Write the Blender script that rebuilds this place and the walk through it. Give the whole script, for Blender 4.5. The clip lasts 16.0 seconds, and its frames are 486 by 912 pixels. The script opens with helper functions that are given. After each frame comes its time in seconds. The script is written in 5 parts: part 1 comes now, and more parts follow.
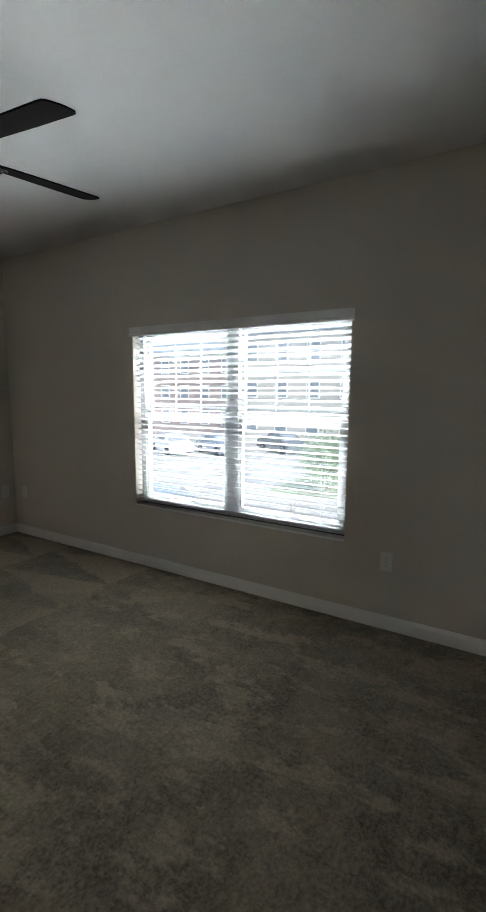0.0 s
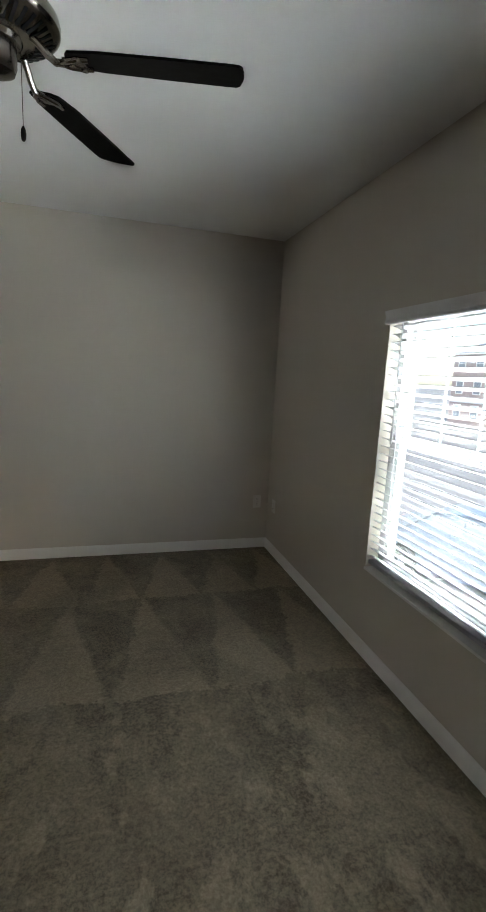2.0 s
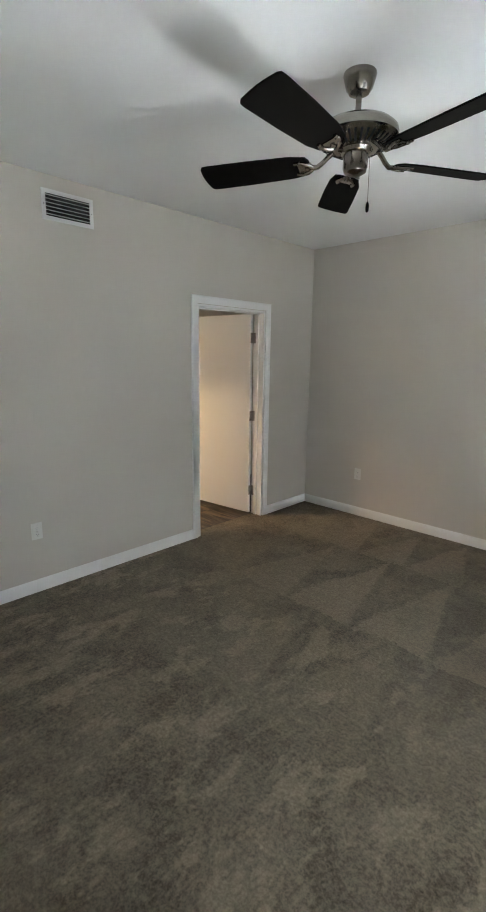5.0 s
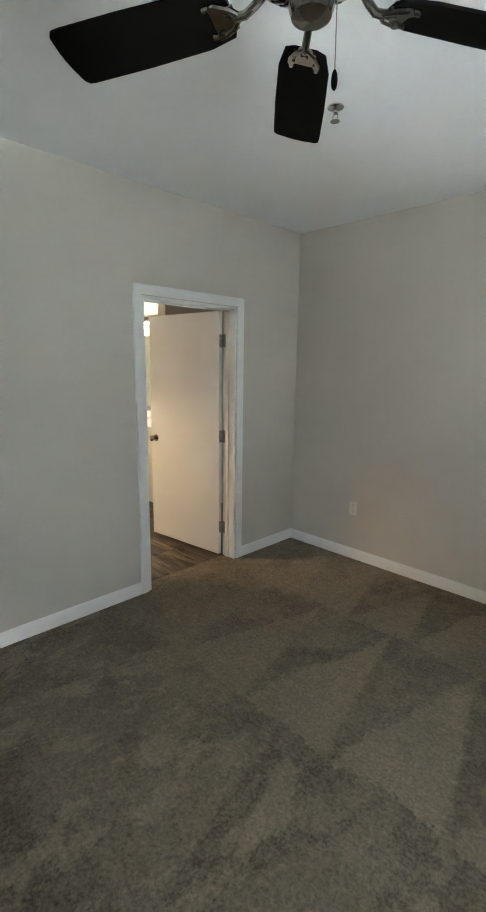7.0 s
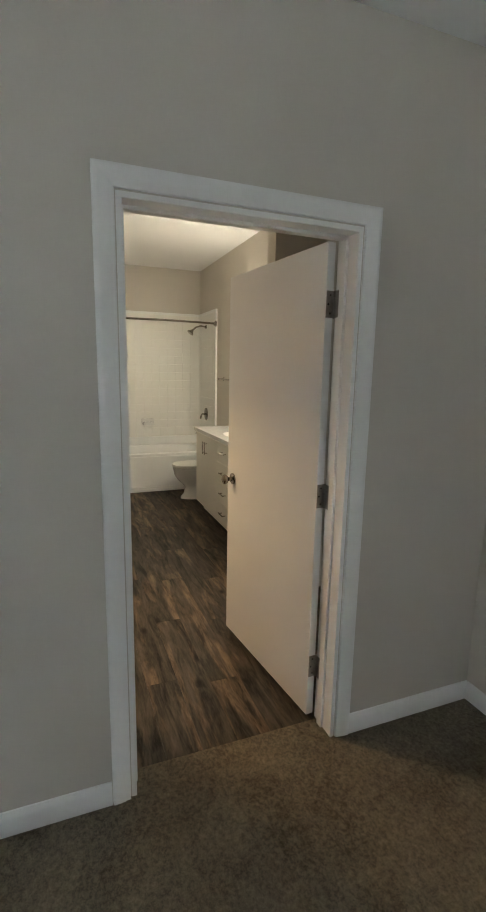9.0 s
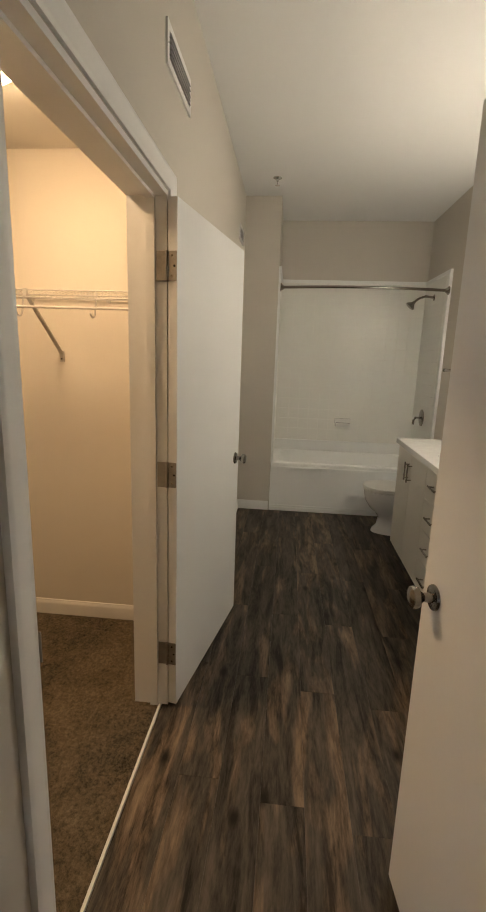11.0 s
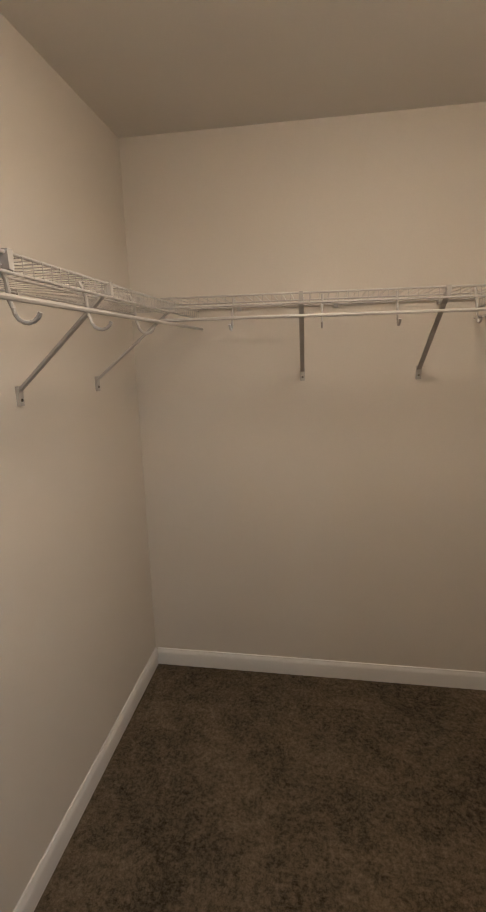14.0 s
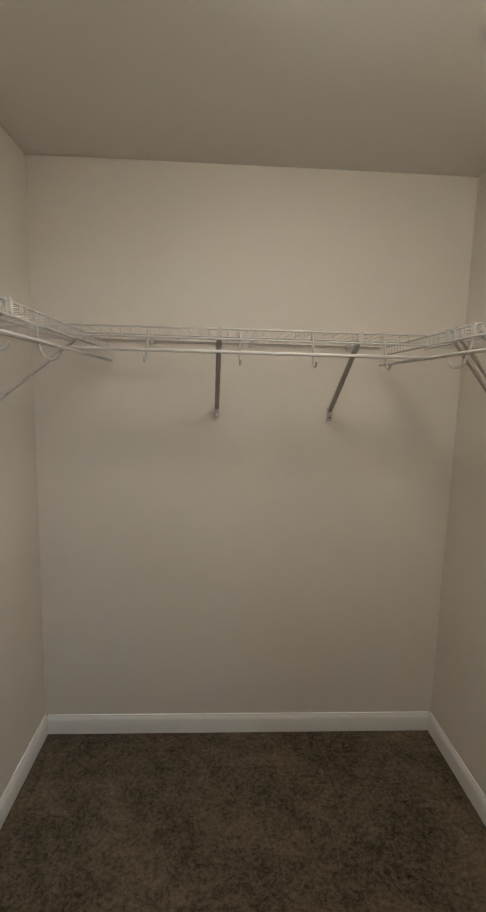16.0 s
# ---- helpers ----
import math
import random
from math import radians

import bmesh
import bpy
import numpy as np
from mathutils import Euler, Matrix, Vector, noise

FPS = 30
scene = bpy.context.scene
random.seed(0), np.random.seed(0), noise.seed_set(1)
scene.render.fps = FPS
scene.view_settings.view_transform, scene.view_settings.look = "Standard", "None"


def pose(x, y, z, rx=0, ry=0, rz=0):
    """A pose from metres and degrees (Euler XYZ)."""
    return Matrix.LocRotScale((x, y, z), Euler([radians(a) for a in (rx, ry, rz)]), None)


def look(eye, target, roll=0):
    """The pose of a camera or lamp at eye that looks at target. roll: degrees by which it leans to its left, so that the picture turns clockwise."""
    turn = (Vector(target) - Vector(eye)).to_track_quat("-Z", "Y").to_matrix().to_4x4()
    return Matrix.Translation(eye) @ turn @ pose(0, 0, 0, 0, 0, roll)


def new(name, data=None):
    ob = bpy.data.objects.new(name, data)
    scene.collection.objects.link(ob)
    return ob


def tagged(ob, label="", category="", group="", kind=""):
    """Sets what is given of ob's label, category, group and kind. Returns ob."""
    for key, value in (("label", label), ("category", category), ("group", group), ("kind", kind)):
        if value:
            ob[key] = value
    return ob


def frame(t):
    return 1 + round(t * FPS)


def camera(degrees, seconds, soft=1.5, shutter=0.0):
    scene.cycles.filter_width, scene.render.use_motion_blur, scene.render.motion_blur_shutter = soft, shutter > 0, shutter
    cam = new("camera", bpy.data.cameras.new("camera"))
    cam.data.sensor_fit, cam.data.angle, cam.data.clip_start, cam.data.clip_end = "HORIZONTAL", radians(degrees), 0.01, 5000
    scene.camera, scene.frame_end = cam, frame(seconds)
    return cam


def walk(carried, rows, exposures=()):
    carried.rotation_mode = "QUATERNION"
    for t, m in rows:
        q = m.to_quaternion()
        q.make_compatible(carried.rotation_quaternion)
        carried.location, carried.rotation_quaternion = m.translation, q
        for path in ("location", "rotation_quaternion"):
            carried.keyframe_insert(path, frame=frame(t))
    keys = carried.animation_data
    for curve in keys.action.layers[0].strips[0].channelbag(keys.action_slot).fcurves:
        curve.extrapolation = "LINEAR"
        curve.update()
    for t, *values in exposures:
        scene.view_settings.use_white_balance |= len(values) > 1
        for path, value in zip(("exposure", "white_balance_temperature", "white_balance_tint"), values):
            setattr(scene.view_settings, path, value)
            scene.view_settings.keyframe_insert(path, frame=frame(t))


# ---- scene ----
PATH = [
    (0, (0.882, -4.495, 1.45), (2.569, -3.454, 1.182), 0.4),
    (0.5, (1.253, -4.359, 1.479), (2.767, -3.08, 1.216), 1.2),
    (1, (1.586, -4.177, 1.549), (2.873, -2.676, 1.252), 2.0),
    (1.5, (1.953, -4.111, 1.595), (2.937, -2.399, 1.277), 2.0),
    (2, (2.239, -3.973, 1.584), (2.803, -2.085, 1.242), 3.1),
    (2.5, (2.538, -3.906, 1.581), (2.6, -1.939, 1.226), 3.7),
    (3, (2.805, -3.977, 1.568), (2.35, -2.071, 1.167), 3.6),
    (3.5, (2.947, -4.155, 1.568), (2.242, -2.333, 1.14), 3.8),
    (4, (3.136, -4.21, 1.647), (2.081, -2.576, 1.184), 3.7),
    (4.2, (3.155, -4.24, 1.613), (1.981, -2.687, 1.154), 3.0),
    (6.3, (2.955, -3.924, 1.63), (1.535, -2.573, 1.231), 0.0),
    (6.5, (2.925, -3.782, 1.625), (1.526, -2.41, 1.223), 0.1),
    (7, (2.703, -3.336, 1.609), (1.309, -1.953, 1.229), 0.7),
    (7.5, (2.402, -2.902, 1.596), (0.933, -1.597, 1.224), 1.5),
    (8, (2.153, -2.434, 1.587), (0.563, -1.277, 1.225), 2.3),
    (8.2, (2.041, -2.262, 1.58), (0.384, -1.203, 1.216), 1.9),
    (10.3, (0.557, -1.343, 1.497), (-1.399, -1.16, 1.124), 2.1),
    (10.5, (0.43, -1.294, 1.497), (-1.531, -1.218, 1.114), 2.2),
    (11, (0.162, -1.262, 1.494), (-1.786, -1.439, 1.076), 1.9),
    (11.5, (-0.049, -1.255, 1.486), (-1.938, -1.721, 1.022), 1.4),
    (11.8, (-0.175, -1.207, 1.481), (-2.004, -1.87, 1.015), 0.9),
    (12, (-0.262, -1.185, 1.493), (-2.049, -1.952, 1.027), 1.2),
    (12.5, (-0.486, -1.25, 1.5), (-2.078, -2.36, 1.016), 0.8),
    (13, (-0.707, -1.393, 1.52), (-1.919, -2.902, 1.015), 0.2),
    (13.5, (-1.077, -1.437, 1.58), (-1.484, -3.323, 1.053), -0.8),
    (14, (-1.235, -1.553, 1.568), (-0.928, -3.479, 1.128), -1.4),
    (14.5, (-1.222, -1.675, 1.578), (-0.38, -3.448, 1.196), -1.2),
    (15, (-1.258, -1.689, 1.573), (-0.059, -3.249, 1.212), -0.6),
    (15.5, (-1.266, -1.702, 1.584), (-0.456, -3.5, 1.252), 0.5),
    (16, (-1.19, -1.634, 1.558), (-1.29, -3.612, 1.276), 1.5),
]
cam = camera(54.8, 16.0, soft=1.8)
walk(cam, [(t, look(eye, target, roll)) for t, eye, target, roll in PATH],
     exposures=[(0, 1.37, 6500, 7), (1.5, 1.40, 6550, 6), (2.5, 1.76, 6700, 8), (3.0, 2.26, 6650, 11), (3.5, 2.32, 6600, 11), (4.2, 2.18, 6550, 10),
                (6.3, 2.18, 6400, 6), (8.2, 1.86, 6350, 3), (10.3, 1.24, 6900, 14), (11.2, 1.18, 6150, 9),
                (12.2, 0.95, 5600, 13), (12.8, 0.80, 5600, 19), (13.6, 0.92, 4950, 11), (14.5, 0.90, 4600, 6), (15.3, 0.86, 4500, 4), (16, 1.02, 4200, 1)])

# ---- daylight ----
world = bpy.data.worlds.new("sky")
scene.world = world
world.use_nodes = True
wn = world.node_tree.nodes
sky = wn.new("ShaderNodeTexSky")
sky.sky_type = "NISHITA"
sky.sun_disc = False
sky.sun_elevation = radians(52)
sky.sun_rotation = radians(205)
wn["Background"].inputs["Strength"].default_value = 0.12
world.node_tree.links.new(sky.outputs["Color"], wn["Background"].inputs["Color"])
sun_data = bpy.data.lights.new("sun", "SUN")
sun_data.energy, sun_data.angle, sun_data.color = 1.8, radians(0.5), (1.0, 0.95, 0.88)
sun_ob = new("sun", sun_data)
sun_ob.matrix_world = look((-9, -18, 26), (0, 0, 0))

# added unseen lamp shining up through the window, for sky and sunlit ground
day_data = bpy.data.lights.new("window_fill_below", "AREA")
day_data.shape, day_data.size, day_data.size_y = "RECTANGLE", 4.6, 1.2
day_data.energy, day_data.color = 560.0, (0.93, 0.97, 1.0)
day_ob = new("window_fill_below", day_data)
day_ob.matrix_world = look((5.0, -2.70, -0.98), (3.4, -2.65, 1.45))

# added unseen lamp outside, above: stands in for open sky on the slats
over_data = bpy.data.lights.new("window_fill_above", "AREA")
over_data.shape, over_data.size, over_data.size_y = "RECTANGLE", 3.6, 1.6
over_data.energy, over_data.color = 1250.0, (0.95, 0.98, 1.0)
over_ob = new("window_fill_above", over_data)
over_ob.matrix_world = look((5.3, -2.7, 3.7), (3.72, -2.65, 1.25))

CLOSET_LAMP, VANITY_LAMP = 36.0, 23.0


# ---- materials ----
def link(m, a, b):
    m.node_tree.links.new(a, b)


def node(m, kind, **given):
    n = m.node_tree.nodes.new("ShaderNode" + kind)
    for key, value in given.items():
        n.inputs[key].default_value = value
    return n


def mathnode(m, op, a, b=None):
    n = m.node_tree.nodes.new("ShaderNodeMath")
    n.operation = op
    for i, v in enumerate((a, b)):
        if v is None:
            continue
        if isinstance(v, (int, float)):
            n.inputs[i].default_value = v
        else:
            link(m, v, n.inputs[i])
    return n.outputs[0]


def mixcol(m, fac, a, b, how="MIX"):
    n = m.node_tree.nodes.new("ShaderNodeMix")
    n.data_type, n.blend_type = "RGBA", how
    for i, v in ((0, fac), (6, a), (7, b)):
        if isinstance(v, (int, float)):
            n.inputs[i].default_value = v
        elif isinstance(v, tuple):
            n.inputs[i].default_value = (*v, 1)
        else:
            link(m, v, n.inputs[i])
    return n.outputs[2]


def surface(name, dark, light, rough=0.5, metal=0.0, scale=1.2, grain=60.0, bump=0.1, depth=0.002, stretch=(1, 1, 1),
            per_piece=0.0, spec=0.5, coat=0.0):
    """A painted, plastic, metal or fibre surface: two tones mixed by a broad and a fine noise, and fine relief."""
    m = bpy.data.materials.new(name)
    m.use_nodes = True
    b = m.node_tree.nodes["Principled BSDF"]
    geo = node(m, "NewGeometry")
    mapping = m.node_tree.nodes.new("ShaderNodeMapping")
    mapping.inputs["Scale"].default_value = stretch
    link(m, geo.outputs["Position"], mapping.inputs["Vector"])
    broad = node(m, "TexNoise", Scale=scale, Detail=4.0)
    fine = node(m, "TexNoise", Scale=grain, Detail=5.0)
    link(m, mapping.outputs[0], broad.inputs["Vector"])
    link(m, mapping.outputs[0], fine.inputs["Vector"])
    f = mathnode(m, "ADD", mathnode(m, "MULTIPLY", broad.outputs[0], 0.65), mathnode(m, "MULTIPLY", fine.outputs[0], 0.35))
    ramp = node(m, "MapRange")
    ramp.inputs[1].default_value, ramp.inputs[2].default_value = 0.3, 0.7
    link(m, f, ramp.inputs[0])
    fac = ramp.outputs[0]
    if per_piece:
        info = node(m, "ObjectInfo")
        fac = mathnode(m, "ADD", mathnode(m, "MULTIPLY", fac, 1 - per_piece), mathnode(m, "MULTIPLY", info.outputs["Random"], per_piece))
    link(m, mixcol(m, fac, dark, light), b.inputs["Base Color"])
    b.inputs["Metallic"].default_value = metal
    b.inputs["Specular IOR Level"].default_value = spec
    b.inputs["Coat Weight"].default_value = coat
    link(m, mathnode(m, "ADD", mathnode(m, "MULTIPLY", fine.outputs[0], 0.16), rough - 0.08), b.inputs["Roughness"])
    bp = node(m, "Bump", Strength=bump, Distance=depth)
    link(m, fine.outputs[0], bp.inputs["Height"])
    link(m, bp.outputs[0], b.inputs["Normal"])
    return m


def glow(name, colour, strength):
    m = bpy.data.materials.new(name)
    m.use_nodes = True
    b = m.node_tree.nodes["Principled BSDF"]
    b.inputs["Base Color"].default_value = (0.8, 0.8, 0.78, 1)
    b.inputs["Emission Color"].default_value = (*colour, 1)
    b.inputs["Emission Strength"].default_value = strength
    return m


def carpet_material(name, dark, light, marks):
    """Cut-pile carpet: tuft relief, worn lighter patches, and wedge-shaped tracks of a vacuum cleaner along the far wall."""
    m = bpy.data.materials.new(name)
    m.use_nodes = True
    b = m.node_tree.nodes["Principled BSDF"]
    geo = node(m, "NewGeometry")
    pos = geo.outputs["Position"]
    tuft = node(m, "TexNoise", Scale=330.0, Detail=3.0, Roughness=0.75)
    clump = node(m, "TexNoise", Scale=62.0, Detail=5.0, Roughness=0.85)
    patch = node(m, "TexNoise", Scale=3.2, Detail=5.0, Roughness=0.6, Distortion=0.6)
    for n in (tuft, clump, patch):
        link(m, pos, n.inputs["Vector"])
    f = mathnode(m, "ADD", mathnode(m, "MULTIPLY", tuft.outputs[0], 0.3), mathnode(m, "MULTIPLY", clump.outputs[0], 0.7))
    fr = node(m, "MapRange")
    fr.inputs[1].default_value, fr.inputs[2].default_value = 0.43, 0.57
    link(m, f, fr.inputs[0])
    pr = node(m, "MapRange")
    pr.inputs[1].default_value, pr.inputs[2].default_value = 0.40, 0.64
    link(m, patch.outputs[0], pr.inputs[0])
    nap = mathnode(m, "MULTIPLY", pr.outputs[0], 0.55)
    if marks:
        warp = node(m, "TexNoise", Scale=1.6, Detail=2.0)
        link(m, pos, warp.inputs["Vector"])
        edge = node(m, "TexNoise", Scale=30.0, Detail=2.0)
        link(m, pos, edge.inputs["Vector"])
        xyz = node(m, "SeparateXYZ")
        link(m, pos, xyz.inputs[0])
        wob = mathnode(m, "ADD", mathnode(m, "MULTIPLY", mathnode(m, "SUBTRACT", warp.outputs[0], 0.5), 0.16),
                       mathnode(m, "MULTIPLY", mathnode(m, "SUBTRACT", edge.outputs[0], 0.5), 0.09))
        x = mathnode(m, "ADD", xyz.outputs[0], wob)
        y = mathnode(m, "ADD", mathnode(m, "MULTIPLY", xyz.outputs[1], -1.0), mathnode(m, "MULTIPLY", wob, 1.3))
        total = None
        for y0, y1, period, shift, amount in ((0.05, 0.86, 0.43, 0.20, 0.85), (0.82, 1.88, 0.50, 0.48, 0.9), (1.8, 2.8, 0.60, 0.05, 0.5)):
            v = mathnode(m, "DIVIDE", mathnode(m, "SUBTRACT", y, y0), y1 - y0)
            u = mathnode(m, "FRACT", mathnode(m, "ADD", mathnode(m, "DIVIDE", x, period), shift))
            tri = mathnode(m, "MULTIPLY", mathnode(m, "ABSOLUTE", mathnode(m, "SUBTRACT", u, 0.5)), 2.0)
            soft_edge = node(m, "MapRange")
            soft_edge.inputs[1].default_value, soft_edge.inputs[2].default_value = -0.05, 0.08
            link(m, mathnode(m, "SUBTRACT", v, tri), soft_edge.inputs[0])
            inside = soft_edge.outputs[0]
            inside = mathnode(m, "MULTIPLY", inside, mathnode(m, "MULTIPLY", mathnode(m, "GREATER_THAN", v, 0.0), mathnode(m, "LESS_THAN", v, 1.0)))
            inside = mathnode(m, "MULTIPLY", inside, amount)
            total = inside if total is None else mathnode(m, "MAXIMUM", total, inside)
        fade = node(m, "MapRange")
        fade.inputs[1].default_value, fade.inputs[2].default_value, fade.inputs[3].default_value = 0.34, 0.52, 0.45
        link(m, warp.outputs[0], fade.inputs[0])
        east = node(m, "MapRange")
        east.inputs[1].default_value, east.inputs[2].default_value, east.inputs[3].default_value = 0.3, 1.6, 0.35
        link(m, xyz.outputs[0], east.inputs[0])
        total = mathnode(m, "MULTIPLY", total, mathnode(m, "MULTIPLY", fade.outputs[0], east.outputs[0]))
        nap = mathnode(m, "MAXIMUM", mathnode(m, "MULTIPLY", nap, 0.9), total)
        # the rest of the room is trodden: short streaks of raised nap
        streak_map = m.node_tree.nodes.new("ShaderNodeMapping")
        streak_map.inputs["Scale"].default_value = (2.6, 1.3, 1.0)
        streak_map.inputs["Rotation"].default_value = (0, 0, 0.35)
        link(m, pos, streak_map.inputs["Vector"])
        streak = node(m, "TexNoise", Scale=2.1, Detail=10.0, Roughness=0.72)
        link(m, streak_map.outputs[0], streak.inputs["Vector"])
        sr = node(m, "MapRange")
        sr.inputs[1].default_value, sr.inputs[2].default_value, sr.inputs[4].default_value = 0.49, 0.57, 0.85
        link(m, streak.outputs[0], sr.inputs[0])
        south = node(m, "MapRange")
        south.inputs[1].default_value, south.inputs[2].default_value = 1.5, 2.2
        link(m, y, south.inputs[0])
        nap = mathnode(m, "MAXIMUM", nap, mathnode(m, "MULTIPLY", sr.outputs[0], south.outputs[0]))
    # ragged tufts brushed up or down
    rag = node(m, "TexNoise", Scale=18.0, Detail=8.0, Roughness=0.85)
    link(m, pos, rag.inputs["Vector"])
    rr = node(m, "MapRange")
    rr.inputs[1].default_value, rr.inputs[2].default_value = 0.44, 0.60
    link(m, rag.outputs[0], rr.inputs[0])
    tone = mathnode(m, "ADD", mathnode(m, "MULTIPLY", nap, 0.42), mathnode(m, "ADD", mathnode(m, "MULTIPLY", fr.outputs[0], 0.38), mathnode(m, "MULTIPLY", rr.outputs[0], 0.20)))
    link(m, mixcol(m, tone, dark, light), b.inputs["Base Color"])
    b.inputs["Roughness"].default_value = 1.0
    b.inputs["Specular IOR Level"].default_value = 0.1
    b.inputs["Sheen Weight"].default_value = 0.08
    bp = node(m, "Bump", Strength=0.8, Distance=0.006)
    link(m, f, bp.inputs["Height"])
    link(m, bp.outputs[0], b.inputs["Normal"])
    return m


def plank_material():
    """Dark weathered-oak vinyl: long grain, knots and worn brown streaks; every plank has a shift of its own."""
    m = bpy.data.materials.new("vinyl_oak")
    m.use_nodes = True
    b = m.node_tree.nodes["Principled BSDF"]
    geo, info = node(m, "NewGeometry"), node(m, "ObjectInfo")
    shift = m.node_tree.nodes.new("ShaderNodeVectorMath")
    shift.operation = "ADD"
    comb = node(m, "CombineXYZ")
    link(m, mathnode(m, "MULTIPLY", info.outputs["Random"], 37.0), comb.inputs[0])
    link(m, mathnode(m, "MULTIPLY", info.outputs["Random"], 11.0), comb.inputs[2])
    link(m, geo.outputs["Position"], shift.inputs[0])
    link(m, comb.outputs[0], shift.inputs[1])
    mapping = m.node_tree.nodes.new("ShaderNodeMapping")
    mapping.inputs["Scale"].default_value = (1.1, 7.0, 1.0)
    link(m, shift.outputs[0], mapping.inputs["Vector"])
    streak = node(m, "TexNoise", Scale=2.2, Detail=8.0, Roughness=0.66, Distortion=1.2)
    grain = node(m, "TexNoise", Scale=16.0, Detail=7.0, Roughness=0.75)
    knot = node(m, "TexNoise", Scale=1.3, Detail=3.0, Distortion=1.8)
    for n in (streak, grain, knot):
        link(m, mapping.outputs[0], n.inputs["Vector"])
    # printed boards: brown or grey strips that start and stop within a plank
    strip_map = m.node_tree.nodes.new("ShaderNodeMapping")
    strip_map.inputs["Scale"].default_value = (1.5, 8.5, 1.0)
    link(m, shift.outputs[0], strip_map.inputs["Vector"])
    strip = node(m, "TexNoise", Scale=1.25, Detail=3.0, Roughness=0.55, Distortion=0.5)
    link(m, strip_map.outputs[0], strip.inputs["Vector"])
    sr = node(m, "MapRange")
    sr.inputs[1].default_value, sr.inputs[2].default_value = 0.49, 0.62
    link(m, mathnode(m, "ADD", strip.outputs[0], mathnode(m, "MULTIPLY", mathnode(m, "SUBTRACT", info.outputs["Random"], 0.5), 0.14)), sr.inputs[0])
    hole_map = m.node_tree.nodes.new("ShaderNodeMapping")
    hole_map.inputs["Scale"].default_value = (3.2, 6.5, 1.0)
    link(m, shift.outputs[0], hole_map.inputs["Vector"])
    hole = node(m, "TexVoronoi", Scale=1.0)
    link(m, hole_map.outputs[0], hole.inputs["Vector"])
    hr = node(m, "MapRange")
    hr.inputs[1].default_value, hr.inputs[2].default_value = 0.05, 0.16
    link(m, hole.outputs["Distance"], hr.inputs[0])
    v = mathnode(m, "ADD", mathnode(m, "MULTIPLY", streak.outputs[0], 0.62), mathnode(m, "MULTIPLY", grain.outputs[0], 0.38))
    v = mathnode(m, "ADD", v, mathnode(m, "MULTIPLY", mathnode(m, "SUBTRACT", knot.outputs[0], 0.5), 0.35))
    gr = node(m, "MapRange")
    gr.inputs[1].default_value, gr.inputs[2].default_value = 0.38, 0.66
    link(m, v, gr.inputs[0])
    grey = mixcol(m, gr.outputs[0], (0.012, 0.010, 0.008), (0.118, 0.098, 0.077))
    brown = mixcol(m, gr.outputs[0], (0.030, 0.0215, 0.0145), (0.275, 0.197, 0.130))
    board = mixcol(m, sr.outputs[0], grey, brown)
    board = mixcol(m, hr.outputs[0], (0.010, 0.007, 0.005), board)
    link(m, board, b.inputs["Base Color"])
    b.inputs["Specular IOR Level"].default_value = 0.16
    link(m, mathnode(m, "ADD", mathnode(m, "MULTIPLY", grain.outputs[0], 0.25), 0.38), b.inputs["Roughness"])
    bp = node(m, "Bump", Strength=0.35, Distance=0.0015)
    link(m, v, bp.inputs["Height"])
    link(m, bp.outputs[0], b.inputs["Normal"])
    return m


WALL = surface("wall_paint", (0.555, 0.518, 0.462), (0.59, 0.552, 0.494), 0.72, scale=0.8, grain=150.0, bump=0.18, depth=0.0015, spec=0.35)
CEIL = surface("ceiling_paint", (0.79, 0.79, 0.785), (0.83, 0.83, 0.825), 0.85, scale=0.9, grain=170.0, bump=0.25, depth=0.0015, spec=0.2)
CLOSET_WALL = surface("closet_paint", (0.60, 0.55, 0.475), (0.635, 0.585, 0.505), 0.6, scale=0.9, grain=140.0, bump=0.2, depth=0.0015, spec=0.4)
# closet ceiling toned down: the lamp's grazing dimness is put into the colour
CLOSET_CEIL = surface("dim_closet_ceiling_paint", (0.66, 0.63, 0.58), (0.70, 0.67, 0.62), 0.7, scale=0.9, grain=140.0, bump=0.2, depth=0.0015, spec=0.3)
TRIM = surface("white_trim_paint", (0.78, 0.775, 0.76), (0.83, 0.825, 0.81), 0.38, scale=2.5, grain=90.0, bump=0.08, depth=0.001)
# closet baseboards toned darker and warmer than the white trim
CLOSET_TRIM = surface("toned_trim_paint", (0.66, 0.635, 0.595), (0.71, 0.685, 0.645), 0.45, scale=2.5, grain=90.0, bump=0.08, depth=0.001)
DOOR = surface("white_door_paint", (0.72, 0.725, 0.725), (0.765, 0.77, 0.77), 0.42, scale=1.6, grain=110.0, bump=0.12, depth=0.001)
# slats are white vinyl; their backlit shade is put into a greyer colour
BLIND = surface("backlit_vinyl_blind", (0.40, 0.41, 0.43), (0.45, 0.46, 0.48), 0.45, scale=3.0, grain=80.0, bump=0.05)
VALANCE = surface("white_valance", (0.72, 0.72, 0.73), (0.77, 0.77, 0.78), 0.45, scale=3.0, grain=80.0, bump=0.05)
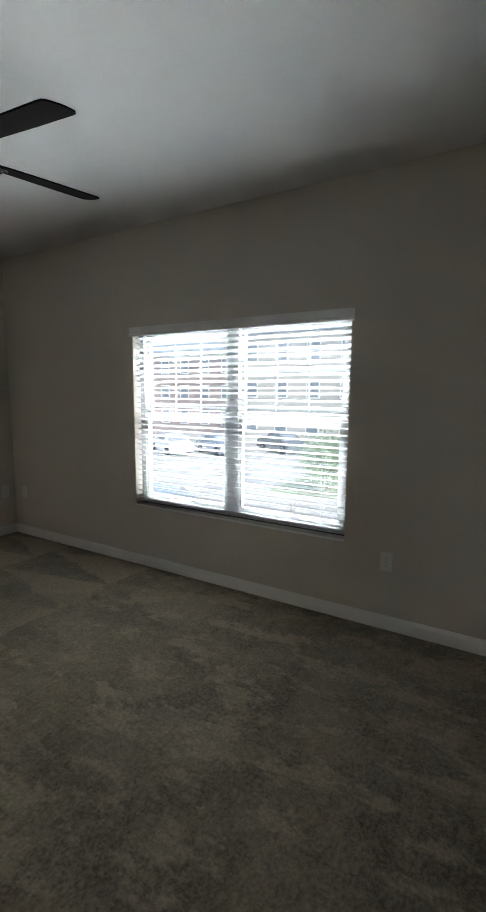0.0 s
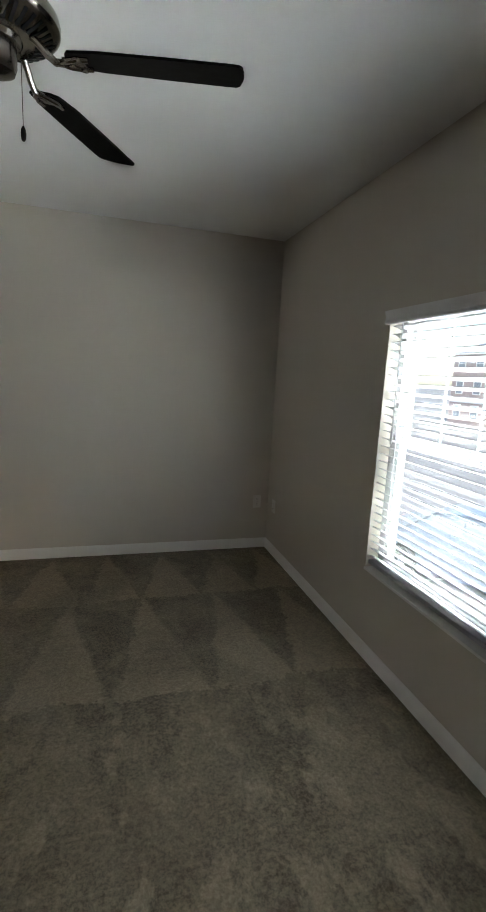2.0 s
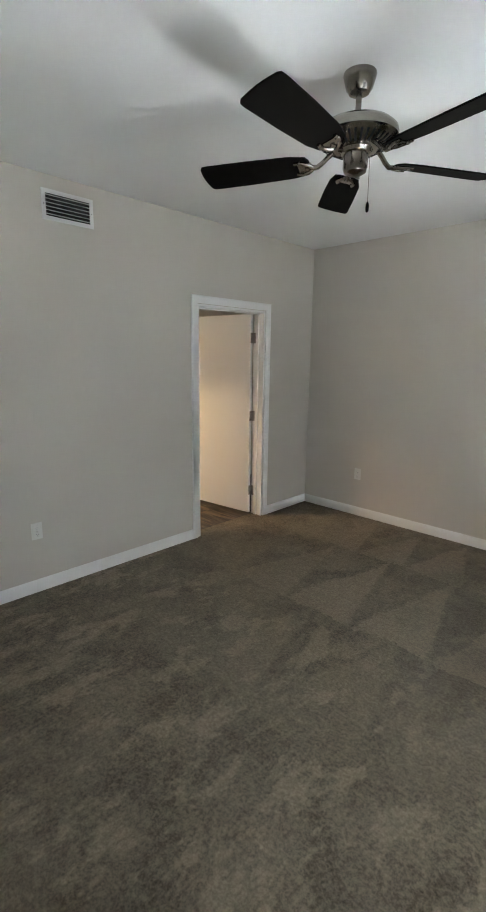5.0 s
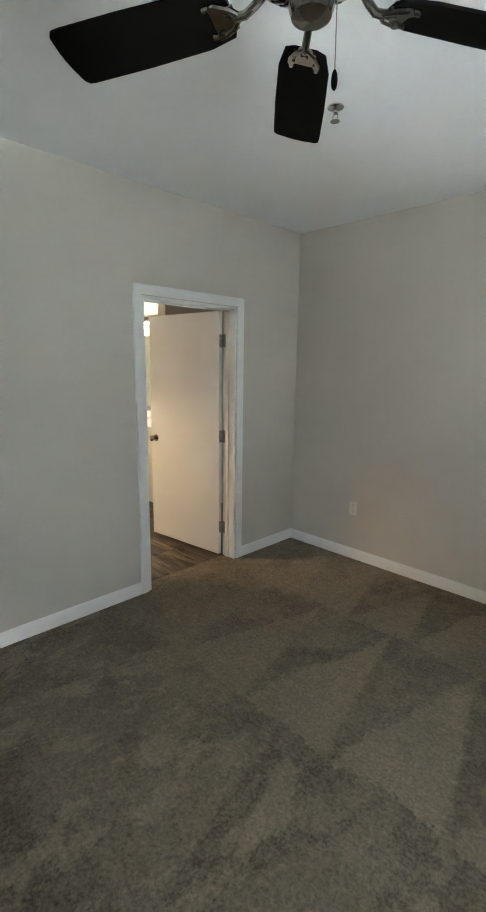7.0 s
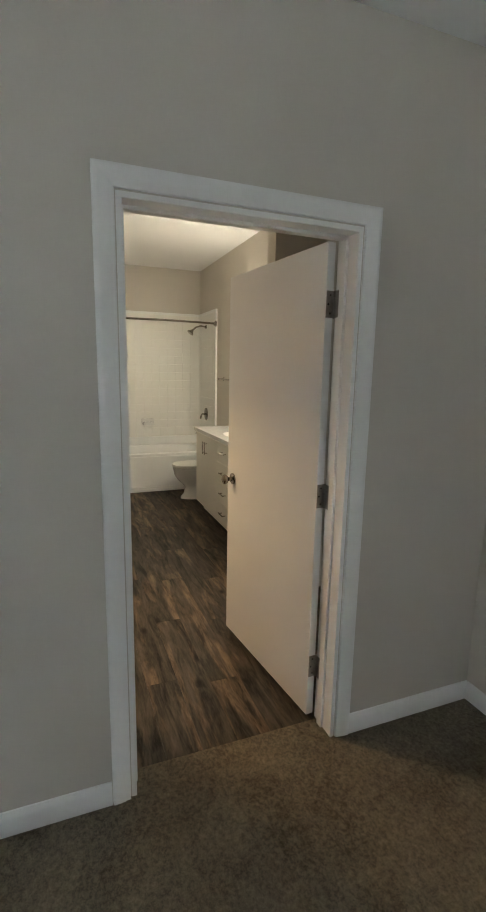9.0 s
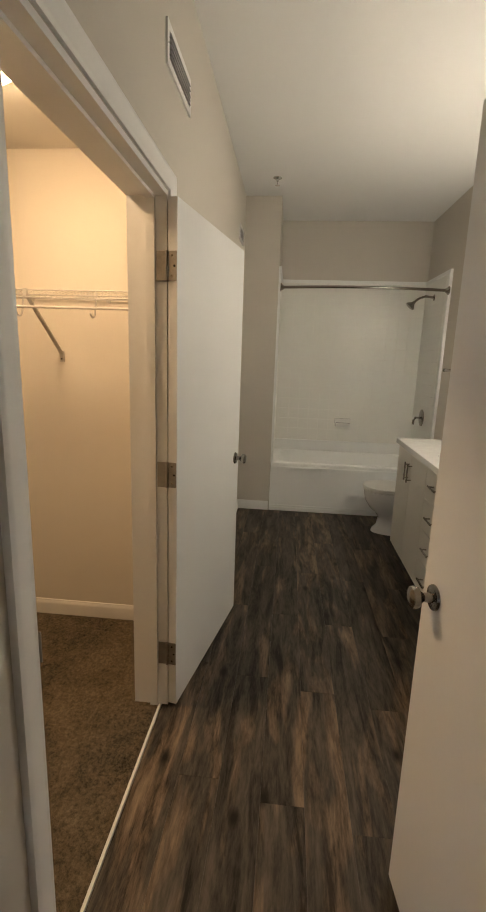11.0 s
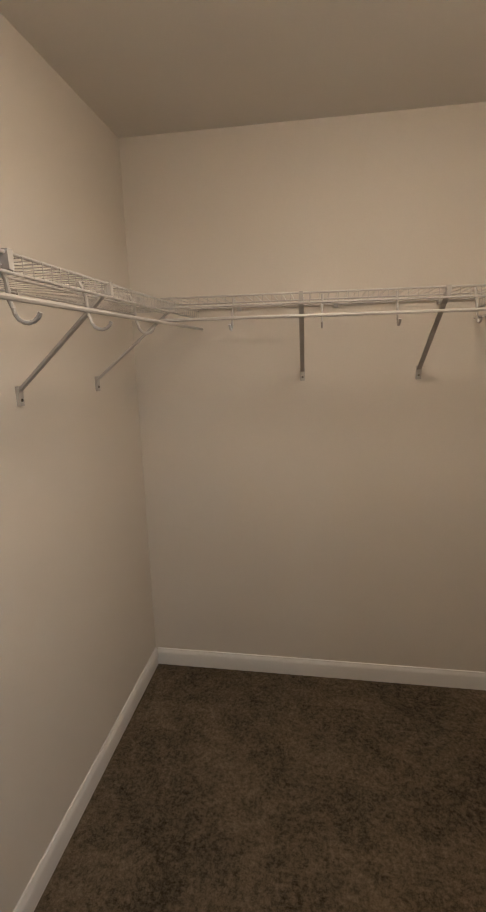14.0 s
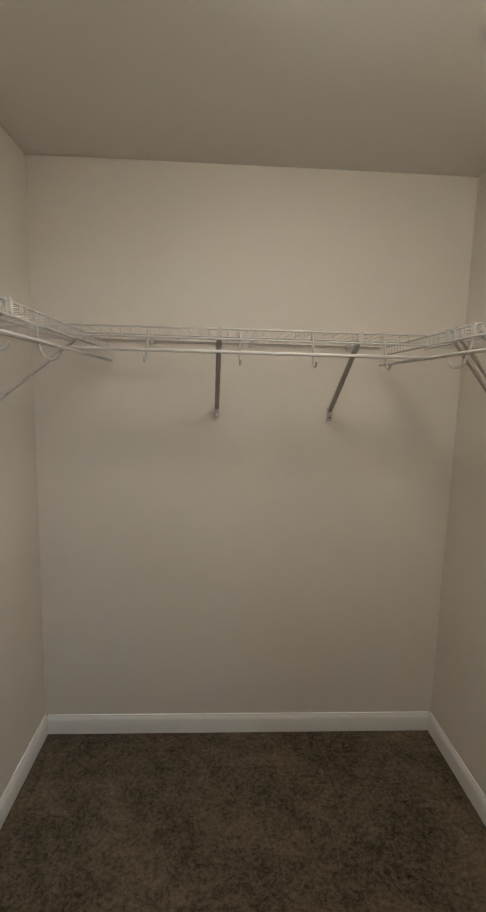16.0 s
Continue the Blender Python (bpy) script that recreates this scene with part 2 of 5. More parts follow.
# white frame vinyl, greyed in colour for its shade against the bright outside
WINDOW_VINYL = surface("backlit_window_vinyl", (0.40, 0.42, 0.42), (0.46, 0.48, 0.48), 0.35, scale=3.0, grain=80.0, bump=0.05)
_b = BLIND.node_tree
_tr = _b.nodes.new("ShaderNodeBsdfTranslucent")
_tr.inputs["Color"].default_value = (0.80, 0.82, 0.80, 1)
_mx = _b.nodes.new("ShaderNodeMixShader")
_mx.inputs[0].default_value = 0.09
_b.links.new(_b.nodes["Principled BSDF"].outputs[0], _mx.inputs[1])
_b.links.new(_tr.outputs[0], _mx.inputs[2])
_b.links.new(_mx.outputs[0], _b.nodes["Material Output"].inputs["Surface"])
PLASTIC = surface("white_plastic", (0.66, 0.65, 0.61), (0.74, 0.73, 0.69), 0.35, scale=9.0, grain=90.0, bump=0.04)
SLOT = surface("dark_slot", (0.008, 0.008, 0.008), (0.015, 0.015, 0.015), 0.7, spec=0.2)
NICKEL = surface("brushed_nickel", (0.24, 0.22, 0.195), (0.37, 0.345, 0.315), 0.21, metal=1.0, scale=6.0, grain=160.0, bump=0.12, depth=0.0006, stretch=(1, 1, 9))
CHROME = surface("chrome", (0.62, 0.62, 0.62), (0.72, 0.72, 0.72), 0.14, metal=1.0, scale=6.0, grain=90.0, bump=0.02)
HINGE = surface("satin_nickel_hinge", (0.24, 0.225, 0.205), (0.38, 0.36, 0.33), 0.36, metal=1.0, scale=20.0, grain=200.0, bump=0.1, depth=0.0006)
BLADE = surface("espresso_blade", (0.004, 0.0035, 0.003), (0.008, 0.007, 0.006), 0.8, scale=2.0, grain=40.0, bump=0.1, spec=0.06)
WIRE = surface("white_coated_wire", (0.40, 0.375, 0.34), (0.46, 0.435, 0.395), 0.42, scale=12.0, grain=100.0, bump=0.04)
PANEL = surface("almond_panel_enamel", (0.42, 0.365, 0.265), (0.465, 0.405, 0.295), 0.42, scale=3.0, grain=160.0, bump=0.15, depth=0.0008)
TUB = surface("white_acrylic", (0.80, 0.81, 0.80), (0.83, 0.84, 0.83), 0.42, scale=1.5, grain=5.0, bump=0.0)
TILE = surface("white_glazed_tile", (0.79, 0.79, 0.75), (0.82, 0.82, 0.78), 0.34, scale=3.0, grain=30.0, bump=0.06, depth=0.001, per_piece=0.15)
GROUT = surface("white_grout", (0.79, 0.79, 0.75), (0.82, 0.82, 0.78), 0.7, grain=120.0)
CERAMIC = surface("white_ceramic", (0.76, 0.76, 0.74), (0.82, 0.82, 0.80), 0.08, scale=3.0, grain=30.0, bump=0.02, coat=0.4)
CABINET = surface("white_cabinet_paint", (0.66, 0.64, 0.57), (0.72, 0.70, 0.63), 0.4, scale=2.0, grain=90.0, bump=0.08, depth=0.001)
STONE_TOP = surface("white_cultured_marble", (0.78, 0.78, 0.76), (0.86, 0.86, 0.84), 0.15, scale=4.0, grain=30.0, bump=0.02, coat=0.3)
CARPET = carpet_material("greige_carpet", (0.050, 0.0405, 0.0275), (0.362, 0.302, 0.214), True)
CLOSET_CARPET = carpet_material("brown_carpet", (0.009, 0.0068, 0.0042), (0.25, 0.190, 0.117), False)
PLANK = plank_material()
METAL_STRIP = surface("white_strip", (0.66, 0.65, 0.62), (0.74, 0.73, 0.70), 0.4)
MIRROR = surface("mirror_silver", (0.86, 0.87, 0.86), (0.88, 0.89, 0.88), 0.08, metal=1.0, bump=0.0)
MIRROR.node_tree.nodes["Principled BSDF"].inputs["Roughness"].default_value = 0.02
for l in list(MIRROR.node_tree.links):
    if l.to_socket.name == "Roughness":
        MIRROR.node_tree.links.remove(l)
DOME = glow("lit_dome_glass", (1.0, 0.67, 0.37), CLOSET_LAMP)
SHADE = glow("lit_shade_glass", (1.0, 0.87, 0.69), VANITY_LAMP)
ASPHALT = surface("asphalt", (0.25, 0.24, 0.245), (0.33, 0.32, 0.32), 0.9, scale=0.4, grain=25.0, bump=0.4, depth=0.01)
CONCRETE = surface("concrete", (0.40, 0.39, 0.37), (0.50, 0.49, 0.47), 0.9, scale=0.5, grain=20.0, bump=0.3, depth=0.01)
LINE = surface("white_road_paint", (0.65, 0.65, 0.63), (0.78, 0.78, 0.76), 0.7, scale=2.0, grain=30.0)
SIDING = surface("cream_siding", (0.50, 0.47, 0.43), (0.57, 0.54, 0.50), 0.7, scale=0.3, grain=8.0)
BRICK = surface("red_brick_wall", (0.36, 0.28, 0.27), (0.46, 0.38, 0.36), 0.85, scale=1.0, grain=6.0, bump=0.4, depth=0.01)
SHINGLE = surface("slate_grey_shingle", (0.20, 0.24, 0.29), (0.27, 0.31, 0.36), 0.85, scale=0.5, grain=9.0, bump=0.4, depth=0.02)
# bright sky mirrored in the panes is put into a paler base colour
FAR_GLASS = surface("sky_pale_window_glass", (0.22, 0.25, 0.29), (0.30, 0.33, 0.37), 0.08, scale=0.4, grain=3.0, bump=0.0)
CAR_SILVER = surface("silver_car_paint", (0.24, 0.28, 0.36), (0.29, 0.33, 0.41), 0.28, metal=0.5, scale=2.0, grain=200.0, bump=0.02, coat=0.6)
CAR_WHITE = surface("white_car_paint", (0.64, 0.65, 0.66), (0.70, 0.71, 0.72), 0.25, scale=2.0, grain=200.0, bump=0.02, coat=0.6)
CAR_DARK = surface("dark_car_paint", (0.11, 0.12, 0.15), (0.15, 0.17, 0.20), 0.25, scale=2.0, grain=200.0, bump=0.02, coat=0.6)
TYRE = surface("tyre_rubber", (0.02, 0.02, 0.02), (0.035, 0.035, 0.035), 0.85)
BARK = surface("bark", (0.09, 0.065, 0.045), (0.17, 0.13, 0.09), 0.9, grain=30.0, bump=0.6, depth=0.02)
LEAF = surface("leaf_green", (0.16, 0.21, 0.12), (0.25, 0.31, 0.20), 0.6, scale=3.0, grain=20.0, bump=0.1)
GRASS = surface("lawn", (0.20, 0.22, 0.15), (0.28, 0.30, 0.22), 0.95, scale=0.8, grain=20.0, bump=0.6, depth=0.03)


def clear_glass():
    m = bpy.data.materials.new("clear_glass")
    m.use_nodes = True
    t = m.node_tree
    b = t.nodes["Principled BSDF"]
    b.inputs["Transmission Weight"].default_value = 1.0
    b.inputs["Roughness"].default_value = 0.0
    b.inputs["IOR"].default_value = 1.45
    b.inputs["Base Color"].default_value = (0.93, 0.96, 0.95, 1)
    return m


GLASS = clear_glass()


# ---- mesh tools ----
def bm_new():
    return bmesh.new()


def box(bm, x0, x1, y0, y1, z0, z1, m=None):
    """Adds an axis-aligned box; m moves it afterwards."""
    vs = [bm.verts.new(Vector(p) if m is None else m @ Vector(p)) for p in
          ((x0, y0, z0), (x1, y0, z0), (x1, y1, z0), (x0, y1, z0), (x0, y0, z1), (x1, y0, z1), (x1, y1, z1), (x0, y1, z1))]
    for f in ((0, 3, 2, 1), (4, 5, 6, 7), (0, 1, 5, 4), (1, 2, 6, 5), (2, 3, 7, 6), (3, 0, 4, 7)):
        bm.faces.new([vs[i] for i in f])
    return bm


def rounded(bm, width, segments=2):
    """Rounds all sharp edges of a bmesh of boxes."""
    edges = [e for e in bm.edges if len(e.link_faces) == 2 and e.calc_face_angle(0) > 0.6]
    bmesh.ops.bevel(bm, geom=edges, offset=width, segments=segments, affect="EDGES", profile=0.5)
    return bm


def rbox(x0, x1, y0, y1, z0, z1, r=0.002, seg=2):
    return rounded(box(bm_new(), x0, x1, y0, y1, z0, z1), r, seg)


def lathe(bm, rows, m=None, n=32, cap=True):
    """Turns rows of (radius, height) about z."""
    rings = []
    for r, z in rows:
        ring = []
        for i in range(n):
            a = 2 * math.pi * i / n
            p = Vector((r * math.cos(a), r * math.sin(a), z))
            ring.append(bm.verts.new(p if m is None else m @ p))
        rings.append(ring)
    for a, b in zip(rings, rings[1:]):
        for i in range(n):
            bm.faces.new((a[i], a[(i + 1) % n], b[(i + 1) % n], b[i]))
    if cap:
        bm.faces.new(list(reversed(rings[0])))
        bm.faces.new(rings[-1])
    return bm


def rod(bm, a, b, r, n=8):
    """A round bar from a to b."""
    a, b = Vector(a), Vector(b)
    d = b - a
    m = Matrix.Translation(a) @ d.to_track_quat("Z", "Y").to_matrix().to_4x4()
    return lathe(bm, ((r, 0), (r, d.length)), m, n)


def tube(bm, points, r, n=8):
    """A round wire along a row of points."""
    points = [Vector(p) for p in points]
    rings = []
    up = Vector((0.13, 0.31, 0.94))
    for i, p in enumerate(points):
        d = (points[min(i + 1, len(points) - 1)] - points[max(i - 1, 0)]).normalized()
        s = d.cross(up).normalized()
        t = s.cross(d)
        rings.append([bm.verts.new(p + r * (math.cos(2 * math.pi * k / n) * s + math.sin(2 * math.pi * k / n) * t)) for k in range(n)])
    for a, b in zip(rings, rings[1:]):
        for k in range(n):
            bm.faces.new((a[k], a[(k + 1) % n], b[(k + 1) % n], b[k]))
    bm.faces.new(list(reversed(rings[0])))
    bm.faces.new(rings[-1])
    return bm


def mesh_of(name, bm, material, smooth=True):
    bmesh.ops.recalc_face_normals(bm, faces=bm.faces)
    me = bpy.data.meshes.new(name)
    bm.to_mesh(me)
    bm.free()
    me.materials.append(material)
    if smooth:
        me.polygons.foreach_set("use_smooth", [True] * len(me.polygons))
        me.set_sharp_from_angle(angle=radians(35))
    return me


def thing(name, label, category, at=(0, 0, 0), group="", kind="", turn=0.0):
    """An empty at a thing's base that carries its parts."""
    ob = new(name)
    ob.empty_display_size = 0.1
    ob.matrix_world = pose(*at, 0, 0, turn)
    return tagged(ob, label, category, group, kind)


def part(name, bm, material, parent, label="", m=None):
    """Links a bmesh as one mesh object under a thing or a part."""
    ob = new(name, mesh_of(name, bm, material))
    ob.parent = parent
    if m is not None:
        ob.matrix_local = m
    return tagged(ob, label)


def solid(name, bm, material, label, category, kind="structure", group=""):
    """One mesh that is a whole thing or a piece of the setting."""
    return tagged(new(name, mesh_of(name, bm, material)), label, category, group, kind)


# ---- plan ----
HB, HT, HC = 2.71, 2.87, 2.42            # ceilings: bedroom, bathroom, closet
XE = 3.69                                # bedroom east wall
WY0, WY1, WZ0, WZ1 = -3.525, -1.715, 0.52, 1.955   # window opening
DY0, DY1 = -1.592, -0.742                # bathroom doorway in the west wall
CX0, CX1 = -1.590, -0.585                # closet doorway
YS = -1.715                              # bathroom south wall
YN = 0.11                                # bathroom north wall
TX = -4.32                               # front of the tub
DOOR_H = 2.045


def pierced(axis, w0, w1, us, zs, hole):
    """A wall of one piece from w0 to w1 across its thickness, with cells between us and zs and the cell hole left open."""
    bm = bm_new()
    nu, nz = len(us), len(zs)
    grid = [[[bm.verts.new((w, u, z) if axis == "y" else (u, w, z)) for z in zs] for u in us] for w in (w0, w1)]

    def solid_cell(i, j):
        return 0 <= i < nu - 1 and 0 <= j < nz - 1 and (i, j) != hole
    for i in range(nu - 1):
        for j in range(nz - 1):
            if not solid_cell(i, j):
                continue
            for g in grid:
                bm.faces.new((g[i][j], g[i + 1][j], g[i + 1][j + 1], g[i][j + 1]))
            for di, dj, a, b in ((-1, 0, (i, j), (i, j + 1)), (1, 0, (i + 1, j), (i + 1, j + 1)), (0, -1, (i, j), (i + 1, j)), (0, 1, (i, j + 1), (i + 1, j + 1))):
                if not solid_cell(i + di, j + dj):
                    bm.faces.new((grid[0][a[0]][a[1]], grid[0][b[0]][b[1]], grid[1][b[0]][b[1]], grid[1][a[0]][a[1]]))
    return bm


def setting():
    b = pierced("y", XE, XE + 0.16, (-6.13, WY0, WY1, 0.13), (0, WZ0, WZ1, HB), (1, 1))
    solid("wall_bedroom_east", b, WALL, "greige painted wall with a wide window opening", "wall")
    solid("wall_bedroom_north", box(bm_new(), 0, XE, 0, 0.13, 0, HB), WALL, "plain greige painted bedroom wall", "wall")
    solid("wall_bedroom_south", box(bm_new(), 0, XE, -6.13, -6.0, 0, HB), WALL, "plain greige painted bedroom wall", "wall")
    b = pierced("y", -0.13, 0, (-6.13, DY0, DY1, 2.23), (0, DOOR_H, HT), (1, 0))
    solid("wall_bedroom_west", b, WALL, "greige painted wall with the bathroom doorway", "wall")
    solid("ceiling_bedroom", box(bm_new(), 0, XE + 0.16, -6.13, 0.13, HB, HB + 0.15), CEIL, "flat white painted bedroom ceiling", "ceiling")
    solid("ceiling_bathroom", box(bm_new(), -5.2, 0, YS - 0.135, 2.23, HT, HT + 0.15), CEIL, "flat white painted bathroom ceiling", "ceiling")
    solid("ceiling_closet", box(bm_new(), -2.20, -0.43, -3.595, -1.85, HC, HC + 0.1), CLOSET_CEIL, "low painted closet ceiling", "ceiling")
    b = pierced("x", YS - 0.135, YS, (TX, CX0, CX1, -0.13), (0, DOOR_H, HT), (1, 0))
    solid("wall_bathroom_south", b, WALL, "greige painted wall with the closet doorway", "wall")
    solid("wall_tub_end", box(bm_new(), -5.2, TX, YS - 0.135, -1.40, 0, HT), WALL, "greige painted wing wall at the foot of the tub", "wall")
    solid("wall_bathroom_west", box(bm_new(), -5.2, -5.08, -1.40, YN, 0, HT), WALL, "greige painted wall above the tub surround", "wall")
    solid("wall_bathroom_north", box(bm_new(), -5.2, -1.40, YN, YN + 0.13, 0, HT), WALL, "greige painted wall behind vanity and toilet", "wall")
    solid("wall_partition", box(bm_new(), -1.40, -1.27, -0.50, 2.10, 0, HT), WALL, "painted end of the partition beside the vanity", "wall")
    solid("wall_recess", box(bm_new(), -1.40, -0.13, 2.10, 2.23, 0, HT), WALL, "painted wall closing the unlit recess", "wall")
    # closet
    solid("wall_closet_east", box(bm_new(), -0.43, -0.13, -3.595, -1.85, 0, HC + 0.1), CLOSET_WALL, "beige painted closet wall", "wall")
    solid("wall_closet_west", box(bm_new(), -2.33, -2.20, -3.725, -1.85, 0, HC + 0.1), CLOSET_WALL, "beige painted closet wall", "wall")
    solid("wall_closet_south", box(bm_new(), -2.20, -0.13, -3.725, -3.595, 0, HC + 0.1), CLOSET_WALL, "beige painted closet back wall", "wall")
    b = pierced("x", -1.856, -1.85, (-2.20, CX0, CX1, -0.43), (0, DOOR_H, HC), (1, 0))
    solid("wall_closet_north", b, CLOSET_WALL, "beige painted inner face of the closet doorway wall", "wall")
    # floors
    solid("floor_slab", box(bm_new(), -5.2, XE + 0.16, -6.13, 2.23, -0.25, -0.022), CONCRETE, "bare subfloor under carpet and planks", "floor")
    solid("floor_carpet_bedroom", box(bm_new(), -0.115, XE, -6.0, 0, -0.02, 0), CARPET, "greige cut-pile carpet with vacuum tracks", "carpet")
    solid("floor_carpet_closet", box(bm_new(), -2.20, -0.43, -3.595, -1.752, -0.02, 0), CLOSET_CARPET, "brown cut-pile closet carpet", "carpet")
    solid("threshold_strip", rbox(CX0, CX1, -1.752, -1.742, -0.02, 0.002, 0.001), METAL_STRIP, "thin white edge strip between carpet and planks", "trim")


def baseboard(name, a, b, face, mat=TRIM):
    """A profiled baseboard from a to b along a wall; face points into the room."""
    a, b, f = Vector((*a, 0)), Vector((*b, 0)), Vector((*face, 0))
    prof = ((0, 0), (0.013, 0), (0.013, 0.062), (0.011, 0.072), (0.007, 0.079), (0.005, 0.086), (0, 0.088))
    bm = bm_new()
    rings = [[bm.verts.new(p + f * d + Vector((0, 0, z))) for d, z in prof] for p in (a, b)]
    k = len(prof)
    for i in range(k):
        bm.faces.new((rings[0][i], rings[0][(i + 1) % k], rings[1][(i + 1) % k], rings[1][i]))
    bm.faces.new(rings[0])
    bm.faces.new(list(reversed(rings[1])))
    solid(name, bm, mat, "white painted baseboard", "baseboard")


def baseboards():
    e = 0.0005
    baseboard("baseboard", (0.012, -e), (XE - 0.012, -e), (0, -1))
    baseboard("baseboard", (XE - e, -5.99), (XE - e, -0.0), (-1, 0))
    baseboard("baseboard", (e, -5.99), (e, DY0 - 0.07), (1, 0))
    baseboard("baseboard", (e, DY1 + 0.07), (e, 0.0), (1, 0))
    baseboard("baseboard", (TX + e, YS), (TX + e, -1.405), (1, 0))
    baseboard("baseboard", (TX + 0.012, YS + e), (CX0 - 0.07, YS + e), (0, 1))
    baseboard("baseboard", (CX1 + 0.07, YS + e), (-0.13, YS + e), (0, 1))
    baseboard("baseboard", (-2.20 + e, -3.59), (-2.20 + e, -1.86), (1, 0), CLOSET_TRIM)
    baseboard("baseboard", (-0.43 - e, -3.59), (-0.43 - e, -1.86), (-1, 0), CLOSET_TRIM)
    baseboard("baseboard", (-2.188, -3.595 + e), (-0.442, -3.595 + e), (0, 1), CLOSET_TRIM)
    baseboard("baseboard", (-4.28, YN - e), (-3.49, YN - e), (0, -1))


def casing_bar(bm, a, b, out, face, width=0.062):
    """One leg or head of a door casing: a stepped moulding from a to b; out points away from the opening, face into the room."""
    a, b, o, f = Vector(a), Vector(b), Vector(out), Vector(face)
    prof = ((0, 0), (0, 0.009), (0.006, 0.012), (0.014, 0.0115), (0.022, 0.0145), (0.046, 0.017), (0.056, 0.018), (width, 0.015), (width, 0))
    rings = []
    along = (b - a).normalized()
    for p, sgn in ((a, -1), (b, 1)):
        ring = []
        for u, d in prof:
            q = p + o * u + f * d
            if casing_bar.cut[0 if sgn < 0 else 1]:
                q = q + along * sgn * u
            ring.append(bm.verts.new(q))
        rings.append(ring)
    k = len(prof)
    for i in range(k):
        bm.faces.new((rings[0][i], rings[0][(i + 1) % k], rings[1][(i + 1) % k], rings[1][i]))
    bm.faces.new(rings[0])
    bm.faces.new(list(reversed(rings[1])))


casing_bar.cut = (False, False)


def doorway(name, label, axis, lo, hi, wall0, wall1, hinge_at_hi, swing_face, sides=(True, True)):
    """Jamb, stop and casings of a doorway. axis 'y': the opening runs along y in a wall from x=wall0 to x=wall1."""
    t = thing(name, label, "door frame", kind="structure")
    j = 0.018

    def put(bm, u0, u1, w0, w1, z0, z1):
        if axis == "y":
            box(bm, w0, w1, u0, u1, z0, z1)
        else:
            box(bm, u0, u1, w0, w1, z0, z1)

    for nm, u0, u1, z0, z1 in (("jamb", lo, lo + j, 0, DOOR_H - j), ("jamb", hi - j, hi, 0, DOOR_H - j), ("head_jamb", lo, hi, DOOR_H - j, DOOR_H)):
        bm = bm_new()
        put(bm, u0 + 0.0005, u1 - 0.0005, wall0 - 0.002, wall1 + 0.002, z0, z1 - 0.0005)
        part(nm, rounded(bm, 0.0015), TRIM, t)
    # stop against which the leaf closes
    s0, s1 = (swing_face[0], swing_face[1])
    for nm, u0, u1, z0, z1 in (("stop", lo + j, lo + j + 0.011, 0, DOOR_H - j - 0.011), ("stop", hi - j - 0.011, hi - j, 0, DOOR_H - j - 0.011),
                               ("head_stop", lo + j, hi - j, DOOR_H - j - 0.011, DOOR_H - j)):
        bm = bm_new()
        put(bm, u0, u1, s0, s1, z0, z1)
        part(nm, rounded(bm, 0.002), TRIM, t)
    for side, w, f in ((0, wall0, -1), (1, wall1, 1)):
        if not sides[side]:
            continue
        face = (f, 0, 0) if axis == "y" else (0, f, 0)

        def pt(u, z):
            return (w, u, z) if axis == "y" else (u, w, z)

        def dr(u):
            return (0, u, 0) if axis == "y" else (u, 0, 0)
        r = 0.005
        for u, o in ((lo - r + 0.0, -1), (hi + r, 1)):
            bm = bm_new()
            casing_bar.cut = (False, True)
            casing_bar(bm, pt(u, 0.0), pt(u, DOOR_H + r), dr(o), face)
            part("casing", bm, TRIM, t)
        bm = bm_new()
        casing_bar.cut = (True, True)
        casing_bar(bm, pt(lo - r, DOOR_H + r), pt(hi + r, DOOR_H + r), (0, 0, 1), face)
        part("head_casing", bm, TRIM, t)
    return t


def knob_mesh(side):
    """Round knob with rosette, sticking out along local y by side."""
    rows = ((0.030, 0.0), (0.032, 0.003), (0.030, 0.008), (0.013, 0.011), (0.011, 0.028), (0.014, 0.034), (0.024, 0.041), (0.0275, 0.050), (0.026, 0.058), (0.018, 0.064), (0.004, 0.066))
    return lathe(bm_new(), rows, pose(0, 0, 0, -90 * side, 0, 0), 24)


